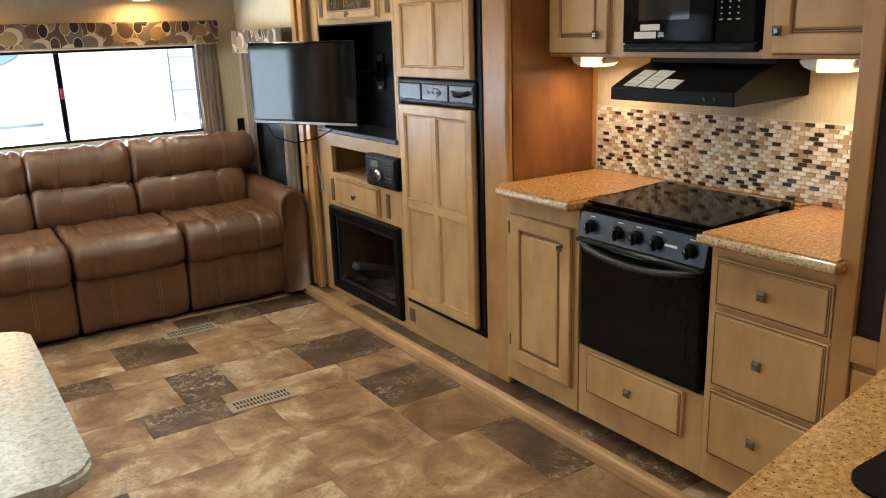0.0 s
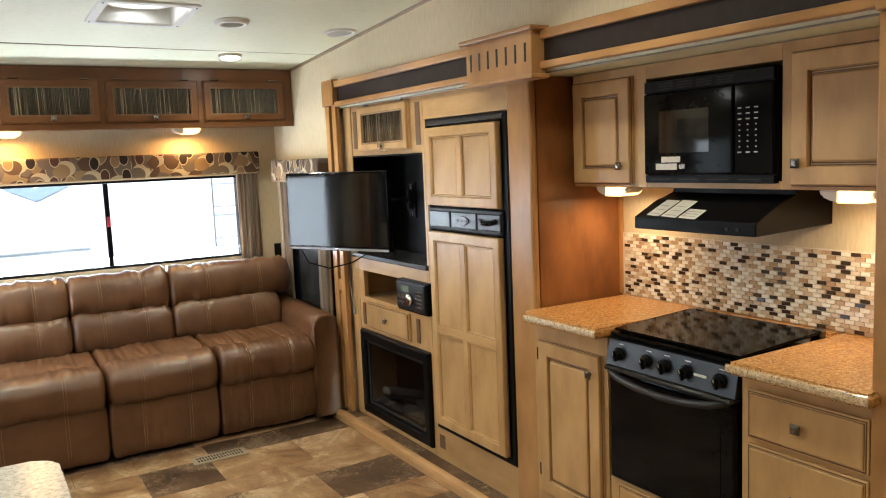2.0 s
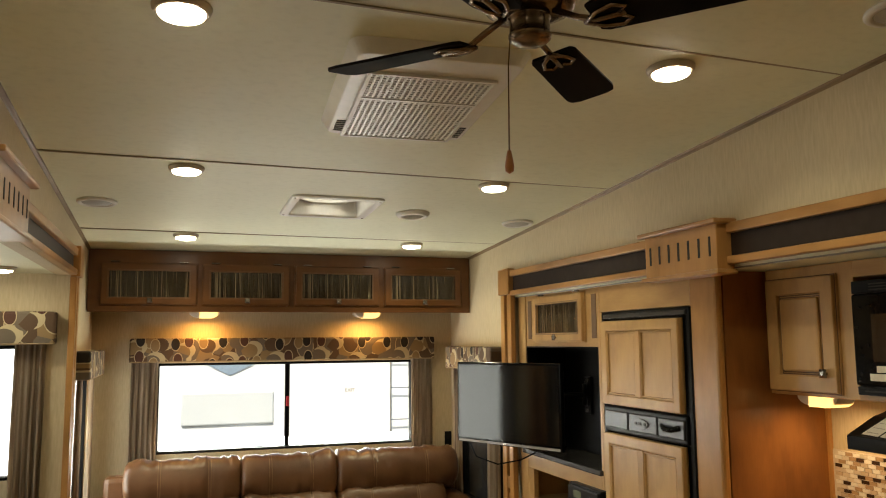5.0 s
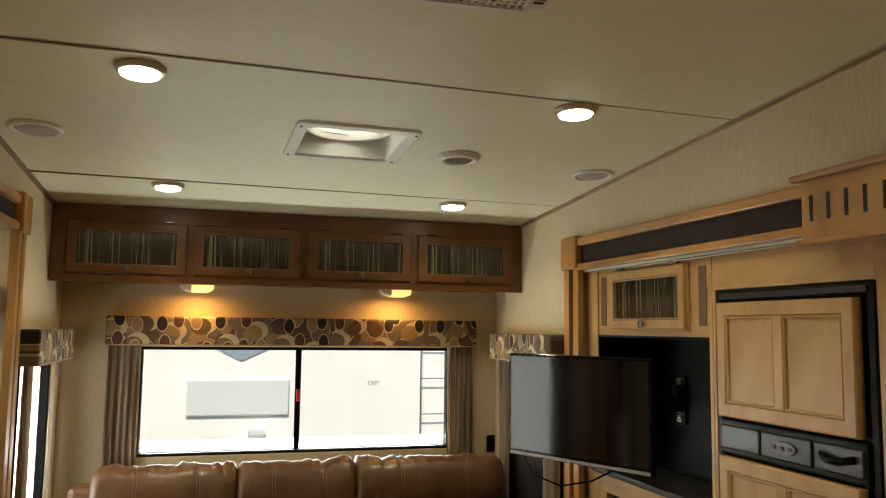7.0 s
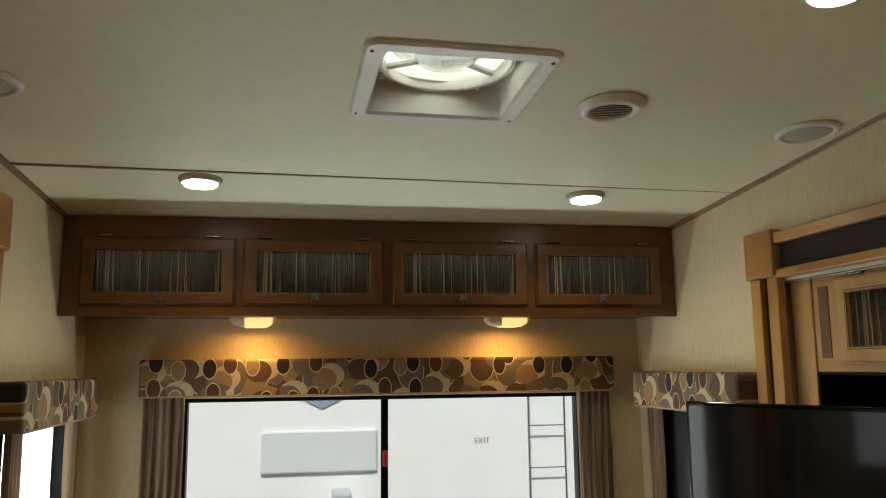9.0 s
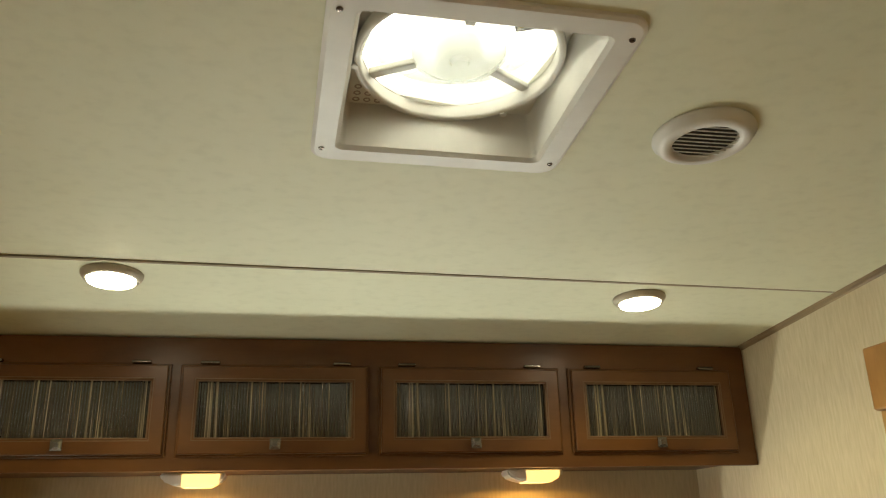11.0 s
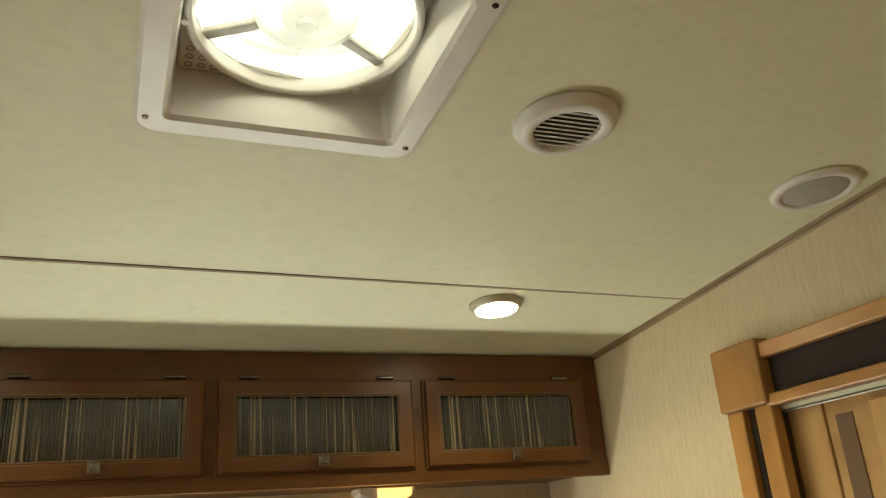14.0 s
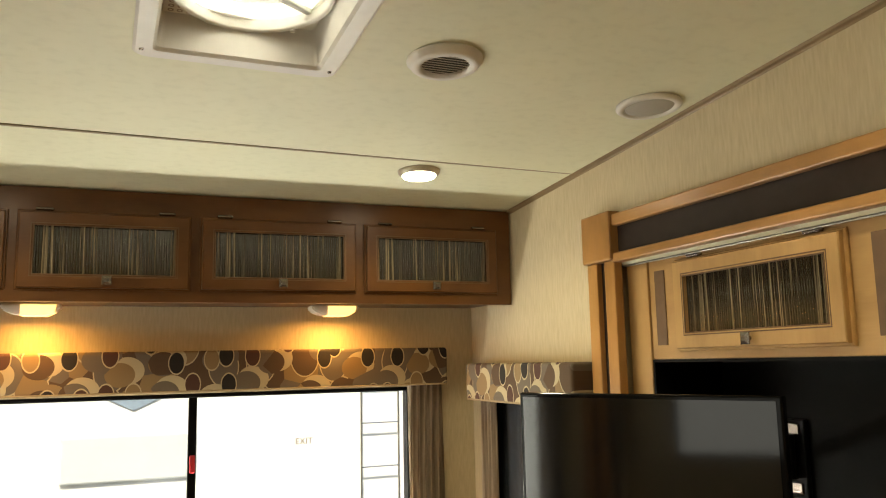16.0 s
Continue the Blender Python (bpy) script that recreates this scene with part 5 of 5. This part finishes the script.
rg = thing("gas_range", "black gas range with closed glass lid and oven", "range", right(2.922, 0.392, 2.335))
rw = 0.276
boxpart("body", black_satin, rg, (-rw, 0.02, 0.0, rw, 0.44, 0.52), 0.003)
bm = bmesh.new()
box(bm, -rw + 0.004, -0.022, 0.004, rw - 0.004, 0.02, 0.405, 0.012, 3)
od = part("oven_door", bm, black_gloss, rg, "glossy black oven door")
boxpart("door_window", black_gloss, od, (-rw + 0.06, -0.0235, 0.08, rw - 0.06, -0.0215, 0.32), 0)
bm = bmesh.new()
tube(bm, [(-0.25, -0.035, 0.405), (-0.20, -0.052, 0.392), (-0.1, -0.06, 0.378), (0, -0.062, 0.373), (0.1, -0.06, 0.378), (0.20, -0.052, 0.392), (0.25, -0.035, 0.405)], 0.013, 10)
part("handle", bm, grey_black, od, "curved charcoal handle", smooth=True)
boxpart("trim_ledge", plain("bright_black_steel", (0.05, 0.05, 0.05), 0.16, 0.6), rg, (-rw + 0.004, -0.045, 0.405, rw - 0.004, 0.02, 0.422), 0.005)
bm = bmesh.new()
prism(bm, [(-0.032, 0.424), (-0.012, 0.512), (0.03, 0.522), (0.03, 0.424)], "x", -rw, rw)
pan = part("control_panel", bm, grey_black, rg, "sloped charcoal control panel")
for k, x in enumerate((-0.215, -0.085, -0.003, 0.085, 0.218)):
    bm = bmesh.new()
    lathe(bm, [(0, 0), (0.024, 0), (0.024, 0.006), (0.019, 0.010), (0.017, 0.024), (0, 0.026)], 24)
    box(bm, -0.005, -0.019, 0.02, 0.005, 0.019, 0.032, 0.002)
    kb = part("control_knob", bm, black_satin, pan, "black control knob", pose(x, -0.022, 0.468, 103 - 0))
    boxpart("pointer", white_plastic, kb, (-0.001, 0.006, 0.0315, 0.001, 0.018, 0.0328), 0)
    boxpart("dial_mark", white_plastic, pan, (x - 0.012, -0.0155, 0.4985, x + 0.012, -0.0125, 0.5015), 0)
boxpart("maker_bar", white_plastic, pan, (0.115, -0.0245, 0.462, 0.165, -0.0215, 0.470), 0)
bm = bmesh.new()
box(bm, -rw, -0.008, 0.522, rw, 0.44, 0.534, 0.004, 2)
part("cooktop", bm, black_gloss, rg)
bm = bmesh.new()
prism(bm, [(0.004, 0.540), (0.40, 0.556), (0.40, 0.566), (0.004, 0.548)], "x", -rw + 0.006, rw - 0.006)
bmesh.ops.bevel(bm, geom=list(bm.edges), offset=0.003, segments=2, affect="EDGES")
part("glass_lid", bm, black_gloss, rg, "closed black glass lid")
for x in (-rw + 0.03, rw - 0.03):
    boxpart("lid_hinge", pewter, rg, (x - 0.02, 0.40, 0.534, x + 0.02, 0.43, 0.566), 0.005)
    boxpart("lid_foot", black_satin, rg, (x - 0.012, 0.02, 0.532, x + 0.012, 0.05, 0.543), 0.002)

# ---- wall cabinets, microwave, hood ----
ux = 2.565
uc = thing("wall_cabinet", "maple wall cabinets framing the microwave", "cabinet", right(2.942, 1.424, ux))
ul = lambda y: 2.96 - y
uz = lambda z: z - 1.424
for y0, y1 in ((3.262, 3.666), (2.18, 2.70)):
    boxpart("body", maple, uc, (ul(y1), 0.0, 0.0, ul(y0), 0.27, 0.446), 0.002)
boxpart("bottom_rail", maple_x, uc, (ul(3.262), 0.0, 0.0, ul(2.70), 0.27, 0.026), 0.002)
boxpart("top_rail", maple_x, uc, (ul(3.262), 0.0, 0.392, ul(2.70), 0.27, 0.446), 0.002)
panel_door(uc, pose(ul(3.49), -0.001, uz(1.635)), 0.315, 0.39, maple, (0.115, -0.13))
panel_door(uc, pose(ul(2.43), -0.001, uz(1.635)), 0.45, 0.39, maple, (-0.20, -0.13))
for z in (1.50, 1.74):
    boxpart("hinge", nickel, uc, (ul(3.662), -0.010, uz(z), ul(3.652), -0.001, uz(z) + 0.045), 0.002)
mw = thing("microwave", "glossy black built-in microwave with keypad", "microwave", right(2.966, 1.443, ux - 0.005))
boxpart("body", black_satin, mw, (-0.274, 0.0, 0.0, 0.274, 0.26, 0.36), 0.004)
boxpart("door", black_gloss, mw, (-0.27, -0.018, 0.03, 0.12, 0.0, 0.316), 0.006, "glossy black door")
boxpart("door_window", plain("smoky_window", (0.012, 0.012, 0.013), 0.06, 0, 0.2, 0.05, 10, 0), mw, (-0.195, -0.0195, 0.105, 0.024, -0.0175, 0.252), 0)
boxpart("vent_grille", black_satin, mw, (-0.27, -0.012, 0.0, 0.27, 0.0, 0.026), 0.002)
boxpart("top_grille", black_satin, mw, (-0.27, -0.014, 0.318, 0.27, 0.0, 0.358), 0.002)
for k in range(4):
    for r in range(3):
        boxpart("vent_slot", dark_hole, mw, (-0.20 + 0.085 * k, -0.0155, 0.326 + 0.009 * r, -0.135 + 0.085 * k, -0.0135, 0.330 + 0.009 * r), 0)
for k in range(4):
    boxpart("vent_slot", dark_hole, mw, (-0.24 + 0.125 * k, -0.0135, 0.010, -0.15 + 0.125 * k, -0.0115, 0.015), 0)
kp = boxpart("keypad", black_gloss, mw, (0.124, -0.017, 0.03, 0.27, 0.0, 0.316), 0.005, "black keypad")
for r in range(9):
    for c in range(3):
        wide = 0.007 if r in (0, 6, 7, 8) else 0.0025
        boxpart("key_mark", sticker_ink, kp, (0.146 + 0.031 * c - wide, -0.0182, 0.098 + 0.0175 * r, 0.146 + 0.031 * c + wide, -0.0168, 0.102 + 0.0175 * r), 0)
boxpart("display", black_gloss, kp, (0.14, -0.0182, 0.278, 0.25, -0.0168, 0.306), 0)
boxpart("sticker", paper, mw, (-0.212, -0.0196, 0.046, -0.115, -0.0178, 0.068), 0, "white paper sticker")
boxpart("sticker", paper, mw, (-0.185, -0.0196, 0.072, -0.100, -0.0178, 0.092), 0, "white paper sticker")
boxpart("badge", pewter, mw, (-0.105, -0.0196, 0.05, -0.078, -0.0178, 0.066), 0)

hood = thing("range_hood", "black range hood with white paper labels", "range hood", right(2.942, 1.285, 2.45))
hw = 0.255
bm = bmesh.new()
prism(bm, [(0.0, 0.0), (0.0, 0.042), (0.11, 0.095), (0.20, 0.116), (0.20, 0.138), (0.388, 0.138), (0.388, 0.012)], "x", -hw, hw)
bmesh.ops.bevel(bm, geom=list(bm.edges), offset=0.003, segments=1, affect="EDGES")
part("canopy", bm, black_satin, hood)
for x in (0.15, 0.19):
    bm = bmesh.new()
    lathe(bm, [(0, 0), (0.006, 0), (0.006, 0.005), (0, 0.006)], 12, pose(x, 0, 0.02, 90))
    part("switch", bm, grey_black, hood)
slope = math.degrees(math.atan2(0.053, 0.11))
for x, w, yy, l in ((-0.205, 0.062, 0.012, 0.11), (-0.135, 0.07, 0.008, 0.115), (-0.055, 0.075, 0.006, 0.06)):
    bm = bmesh.new()
    box(bm, 0, 0, 0.0026, w, l, 0.0034)
    lb = part("paper_label", bm, paper, hood, "white printed paper label", pose(x, 0, 0.042, slope) @ pose(0, yy, 0, 0, 0, -4))
    for k in range(3):
        boxpart("print_line", paper_ink, lb, (0.008, 0.012 + k * l / 4, 0.0036, w - 0.01, 0.015 + k * l / 4, 0.004), 0)
puck(2.66, 3.49, 1.423, -90, KITCHEN_W, KITCHEN)
puck(2.66, 2.50, 1.423, -90, KITCHEN_W, KITCHEN)

# ---- peninsula with the sink ----
isl = thing("sink_peninsula", "maple peninsula cabinet with a granite-look top", "cabinet", pose(1.72, 1.55, 0))
boxpart("body", maple, isl, (-0.55, -0.27, 0, 0.615, 0.14, 0.893), 0.004)
bm = bmesh.new()
prism(bm, [(-0.62, -0.30), (0.616, -0.30), (0.616, 0.372), (-0.515, 0.182), (-0.575, 0.155), (-0.612, 0.10), (-0.62, 0.05)], "z", 0.893, 0.931)
bmesh.ops.bevel(bm, geom=[e for e in bm.edges if abs(e.verts[0].co.z - e.verts[1].co.z) < 1e-5], offset=0.010, segments=3, affect="EDGES")
part("worktop", bm, granite_mat, isl, "speckled golden granite-look worktop")
bm = bmesh.new()
rounded_slab(bm, -0.385, 0.36, -0.26, 0.110, 0.9315, 0.936, 0.05, ("nw", "sw", "ne", "se"))
part("sink", bm, black_satin, isl, "black sink rim")

# ---- sofa ----
BACKS = (0.235, 0.88, 1.445, 2.135)
SEATS = (0.235, 0.965, 1.557, 2.145)
sofa = thing("sofa", "three-seat brown leather reclining sofa with tan stitching", "sofa", pose(1.17, 6.0, 0))


def oval(cy, czz, hy, hz, power=2.6, lean=0.0, n=30):
    out = []
    for k in range(n):
        a = 2 * math.pi * k / n
        c, s = math.cos(a), math.sin(a)
        u = hy * math.copysign(abs(c) ** (2 / power), c)
        v = hz * math.copysign(abs(s) ** (2 / power), s)
        out.append((cy + u * math.cos(lean) - v * math.sin(lean), czz + u * math.sin(lean) + v * math.cos(lean)))
    return out


def pillow(name, loop, x0, x1, stitches=(0.3, 0.72), k0=9, k1=22, wrinkle=0.006, seed=0.0, parent=None, puff=16, gather=0.0):
    """A cushion: a rounded section swept across x, drawn in at both ends, with stitched seams."""
    bm = bmesh.new()
    cy, czz = sum(p[0] for p in loop) / len(loop), sum(p[1] for p in loop) / len(loop)
    n = 110
    hz = max(abs(p[1] - czz) for p in loop)
    rings = []
    for i in range(n + 1):
        u = math.cos(math.pi * (1 - i / n))
        s = max(0.0, 1 - abs(u) ** puff) ** 0.33
        sag = 1.0
        for st in stitches:
            sag -= 0.022 * math.exp(-(((u + 1) / 2 - st) / 0.02) ** 2)
        x = (x0 + x1) / 2 + u * (x1 - x0) / 2
        ring = []
        for (y, z) in loop:
            w = wrinkle * noise.noise(Vector((x * 9 + seed, y * 9, z * 9))) * (0.5 + abs(u) ** 3 * 1.6)
            w += 0.5 * wrinkle * noise.noise(Vector((x * 26 + seed, y * 5, z * 5)))
            w += 0.55 * wrinkle * noise.noise(Vector((x * 44 + seed, y * 7, z * 7))) * min(1.0, abs(z - czz) / 0.09) ** 2
            rim = min(1.0, abs(z - czz) / hz)
            pucker = noise.noise(Vector((x * 21 + seed * 2, z * 2.5, 0.3))) + 0.6 * noise.noise(Vector((x * 47 + seed, z * 3.5, 1.7)))
            w += gather * pucker * (0.25 + rim ** 3) * (0.6 + 0.6 * abs(u) ** 4)
            f = max(s, 0.02) * sag
            ring.append(bm.verts.new((x, cy + (y - cy) * f + w * 0.6, czz + (z - czz) * f + w)))
        rings.append(ring)
    m = len(loop)
    for a, b in zip(rings, rings[1:]):
        for k in range(m):
            bm.faces.new((a[k], a[(k + 1) % m], b[(k + 1) % m], b[k]))
    bm.faces.new(rings[0]), bm.faces.new(rings[-1][::-1])
    ob = part(name, bm, leather_mat, parent or sofa, smooth=True)
    for st in stitches:
        for dx in (-0.007, 0.007):
            bm = bmesh.new()
            x = x0 + st * (x1 - x0) + dx
            pts = [(x, cy + (loop[k % m][0] - cy) * 0.992, czz + (loop[k % m][1] - czz) * 0.992) for k in range(k0, k1)]
            tube(bm, pts, 0.0015, 5)
            part("stitch_line", bm, thread, ob)
    return ob


X = lambda x: x - 1.17
for k in range(3):
    a, b = X(BACKS[k]) + 0.002, X(BACKS[k + 1]) - 0.002
    pillow("head_cushion", oval(0.225, 0.825, 0.115, 0.130, 2.5, -0.20), a - 0.008, b + (0.10 if k == 2 else 0.008), seed=k * 3.1, k0=7, k1=20, wrinkle=0.015, puff=22, gather=0.010)
    pillow("lumbar_cushion", oval(0.165, 0.615, 0.105, 0.130, 2.5, -0.15), a - 0.005, b + 0.005, seed=k * 5.3 + 1, k0=8, k1=20, wrinkle=0.013, puff=22, gather=0.008)
    a, b = X(SEATS[k]) + 0.001, X(SEATS[k + 1]) - 0.001
    pillow("seat_cushion", oval(-0.055, 0.435, 0.24, 0.10, 3.2, 0.03), a, b, seed=k * 7.7 + 2, k0=5, k1=15, wrinkle=0.012, puff=30, gather=0.004)
    pillow("seat_bolster", oval(-0.340, 0.418, 0.138, 0.116, 2.5, 0.06), a, b, seed=k * 4.1 + 5, k0=4, k1=20, wrinkle=0.010, puff=26, gather=0.005)
    pillow("foot_panel", oval(-0.368, 0.185, 0.060, 0.165, 3.6, 0.04), a, b, seed=k * 2.9 + 3, k0=9, k1=22, wrinkle=0.007, puff=34, gather=0.004)
boxpart("base", black_satin, sofa, (X(0.12), -0.33, 0.0, X(2.25), 0.36, 0.10), 0.01)
boxpart("back_board", leather_mat, sofa, (X(0.12), 0.27, 0.08, X(2.25), 0.40, 0.86), 0.03)
for a, b in ((0.075, 0.232), (2.124, 2.285)):
    bm = bmesh.new()
    w = (b - a) / 2
    prof = [(-w, 0.03), (-w, 0.50), (-w * 1.02, 0.58), (-w * 0.85, 0.63), (-w * 0.4, 0.655), (w * 0.4, 0.655), (w * 0.85, 0.63), (w * 1.02, 0.58), (w, 0.50), (w, 0.03)]
    rings = []
    for j, (y, s, dz) in enumerate([(-0.455, 0.80, -0.03), (-0.475, 0.93, -0.015), (-0.45, 1.0, 0.0), (-0.3, 1.0, 0.005), (0.0, 1.0, 0.015), (0.25, 1.0, 0.02), (0.38, 1.0, 0.0)]):
        rings.append([bm.verts.new((X((a + b) / 2) + u * s, y, v + (dz if v > 0.4 else 0))) for u, v in prof])
    for p, q in zip(rings, rings[1:]):
        for k in range(len(prof)):
            bm.faces.new((p[k], p[(k + 1) % len(prof)], q[(k + 1) % len(prof)], q[k]))
    bm.faces.new(rings[0]), bm.faces.new(rings[-1][::-1])
    ar = part("armrest", bm, leather_mat, sofa, smooth=True)
    bm = bmesh.new()
    tube(bm, [(X((a + b) / 2) + u * 1.005, -0.44, v + 0.002) for u, v in prof[1:-1]], 0.002, 5)
    part("stitch_line", bm, thread, ar)

# ---- floor registers ----


def register(x, y):
    r = thing("floor_register", "beige slotted metal floor heating register", "floor vent", pose(x, y, 0.0), "floor registers")
    bm = bmesh.new()
    bm_frame = plain_register
    box(bm, -0.147, -0.055, 0.0005, 0.147, 0.055, 0.006, 0.002)
    part("plate", bm, bm_frame, r)
    for row in (-0.02, 0.02):
        for k in range(16):
            boxpart("slot", dark_hole, r, (-0.120 + 0.0155 * k, row - 0.014, 0.0055, -0.112 + 0.0155 * k, row + 0.014, 0.0066), 0)


plain_register = plain("beige_register_paint", (0.44, 0.35, 0.25), 0.4, 0.2)
register(1.462, 4.285)
register(1.470, 5.345)

# ---- outdoors seen through the windows ----
bm = bmesh.new()
box(bm, -150, -150, -0.95, 150, 150, -0.75)
structure("ground", bm, asphalt, "grey asphalt sales lot", "ground")
trailer = thing("parked_trailer", "white parked trailer outside with a blue-grey stripe", "trailer", pose(0.6, 9.6, -0.75))
bm = bmesh.new()
box(bm, -5.0, 0, 0.55, 5.5, 2.4, 3.3, 0.06)
part("body", bm, outside_white, trailer)
bm = bmesh.new()
prism(bm, [(-0.08, 2.40), (0.15, 2.18), (0.42, 2.05), (0.70, 2.18), (0.95, 2.40), (0.80, 2.40), (0.62, 2.26), (0.42, 2.17), (0.24, 2.26), (0.08, 2.40)], "y", -0.012, 0.0)
part("stripe", bm, outside_blue, trailer, "blue-grey swoosh stripe")
for x in (-1.6,):
    boxpart("panel_seam", outside_blue, trailer, (x, -0.006, 0.6, x + 0.02, 0, 3.2), 0)
boxpart("cover_panel", plain("pale_grey_cover", (0.70, 0.73, 0.76), 0.5, 0, 0, 0.03, 6, 0.02), trailer, (-0.04, -0.03, 1.566, 0.85, 0.0, 1.887), 0.015, "pale grey cover panel")
for x, z in ((0.5, 1.40), (0.62, 1.30), (0.45, 1.22)):
    boxpart("coupling", plain("weathered_steel", (0.50, 0.54, 0.58), 0.5), trailer, (x, -0.25, z - 0.05, x + 0.14, 0.0, z + 0.05), 0.02)
bm = bmesh.new()
for x in (2.06, 2.36):
    tube(bm, [(x, -0.08, 0.8), (x, -0.08, 3.2)], 0.009)
for k in range(7):
    tube(bm, [(2.06, -0.08, 0.9 + 0.33 * k), (2.36, -0.08, 0.9 + 0.33 * k)], 0.006)
part("ladder", bm, chrome, trailer, "metal ladder")
for x in (-2.5, -1.5):
    bm = bmesh.new()
    lathe(bm, [(0, -0.1), (0.2, -0.1), (0.33, -0.09), (0.36, -0.04), (0.36, 0.04), (0.33, 0.09), (0, 0.1)], 32, pose(x, 0.15, 0.36, 90))
    part("wheel", bm, black_satin, trailer, smooth=True)

# ---- backsplash tiles ----
TILE_COLS = [((0.86, 0.83, 0.75), 0.12), ((0.62, 0.50, 0.36), 0.16), ((0.46, 0.32, 0.19), 0.2), ((0.050, 0.030, 0.019), 0.08), ((0.72, 0.64, 0.52), 0.14)]
tile_mats = [plain("glass_tile_%s" % n, c, r, 0, 0.3, 0.08, 90, 0.02) for n, (c, r) in zip(("white", "beige", "tan", "umber", "ivory"), TILE_COLS)]
bm = bmesh.new()
box(bm, 2.834, SLIDE_Y0 + 0.06, 0.941, 2.839, 3.655, 1.212)
splash = structure("backsplash", bm, plain("pale_grout", (0.68, 0.60, 0.48), 0.8), "glass mosaic backsplash in white, tan and dark brown", "backsplash")
TL, TH, GAP = 0.0312, 0.0124, 0.0024
tile_meshes = []
for mat in tile_mats:
    bm = bmesh.new()
    box(bm, -0.004, -TL / 2, -TH / 2, 0.0, TL / 2, TH / 2)
    bmesh.ops.bevel(bm, geom=[e for e in bm.edges if all(v.co.x < -0.003 for v in e.verts)], offset=0.0012, segments=1, affect="EDGES")
    tile_meshes.append(mesh_of("mosaic_tile", bm, mat))
rnd = random.Random(7)
last = 0
rest = [bmesh.new() for _ in tile_mats]
count = 0
rows = 18
for j in range(rows):
    z = 0.949 + j * (TH + GAP)
    shift = (TL + GAP) * (j % 2) / 2
    y = 3.627 - shift
    while y > SLIDE_Y0 + 0.09:
        k = last
        while k == last:
            k = rnd.choices(range(5), (50, 11, 19, 15, 9))[0]
        last = k
        if y > 2.62 and count < 300:
            t = new("mosaic_tile", tile_meshes[k])
            t.parent, t.matrix_basis = splash, pose(2.834, y, z)
            count += 1
        else:
            box(rest[k], 2.830, y - TL / 2, z - TH / 2, 2.834, y + TL / 2, z + TH / 2)
        y -= TL + GAP
for r, mat in zip(rest, tile_mats):
    tagged(part("mosaic_tiles", r, mat, splash), kind="stuff")

# ---- floor tiles ----
ROWS_Y = (1.30, 1.75, 2.10, 2.55, 3.03, 3.51, 3.87, 4.215, 4.45, 4.80, 5.0, 5.35, 5.58, 5.95)
BREAKS = {
    3.03: ((0.0, 0), (0.55, 0), (0.98, 0), (1.42, 0), (2.05, 1), (2.245, 0)),
    3.51: ((0.0, 0), (0.45, 1), (0.80, 0), (1.45, 0), (1.88, 0), (2.245, 0)),
    3.87: ((0.0, 0), (0.62, 0), (1.20, 0), (1.47, 0), (1.885, 1), (2.245, 0)),
    4.215: ((0.0, 0), (0.45, 0), (0.98, 1), (1.33, 0), (1.90, 0), (2.245, 0)),
    4.45: ((0.0, 0), (0.70, 0), (1.18, 1), (1.42, 0), (1.80, 1), (2.245, 0)),
    4.80: ((0.0, 0), (0.55, 1), (0.96, 0), (1.66, 0), (2.245, 0)),
    5.0: ((0.0, 0), (0.62, 0), (1.05, 1), (1.41, 0), (1.88, 0), (2.245, 0)),
    5.35: ((0.0, 0), (0.75, 0), (1.05, 0), (1.43, 1), (1.89, 1), (2.245, 0)),
}
rnd = random.Random(3)


def tile(parent, x0, x1, y0, y1, z, dark):
    bm = bmesh.new()
    g = 0.0008
    w, h = (x1 - x0) / 2 - g, (y1 - y0) / 2 - g
    box(bm, -w, -h, -0.004, w, h, 0.0)
    bmesh.ops.bevel(bm, geom=[e for e in bm.edges if all(v.co.z > -0.001 for v in e.verts)], offset=0.0015, segments=1, affect="EDGES")
    ob = part("floor_tile", bm, tile_dark if dark else tile_light, parent, m=pose((x0 + x1) / 2, (y0 + y1) / 2, z))


for y0, y1 in zip(ROWS_Y, ROWS_Y[1:]):
    cuts = BREAKS.get(y0)
    if not cuts:
        xs = [0.0]
        while xs[-1] < 1.7:
            xs.append(xs[-1] + rnd.choice((0.36, 0.46, 0.58)))
        cuts = [(x, rnd.random() < 0.3) for x in xs] + [(2.245, 0)]
    for (a, dark), (b, _) in zip(cuts, cuts[1:]):
        tile(floor, a, b, y0, y1, 0.0, dark)
y = SLIDE_Y0
while y < 5.5:
    e = min(y + rnd.choice((0.3, 0.42, 0.55)), 5.5)
    tile(slide_floor, 2.286, 2.43, y, e, 0.048, rnd.random() < 0.7)
    y = e
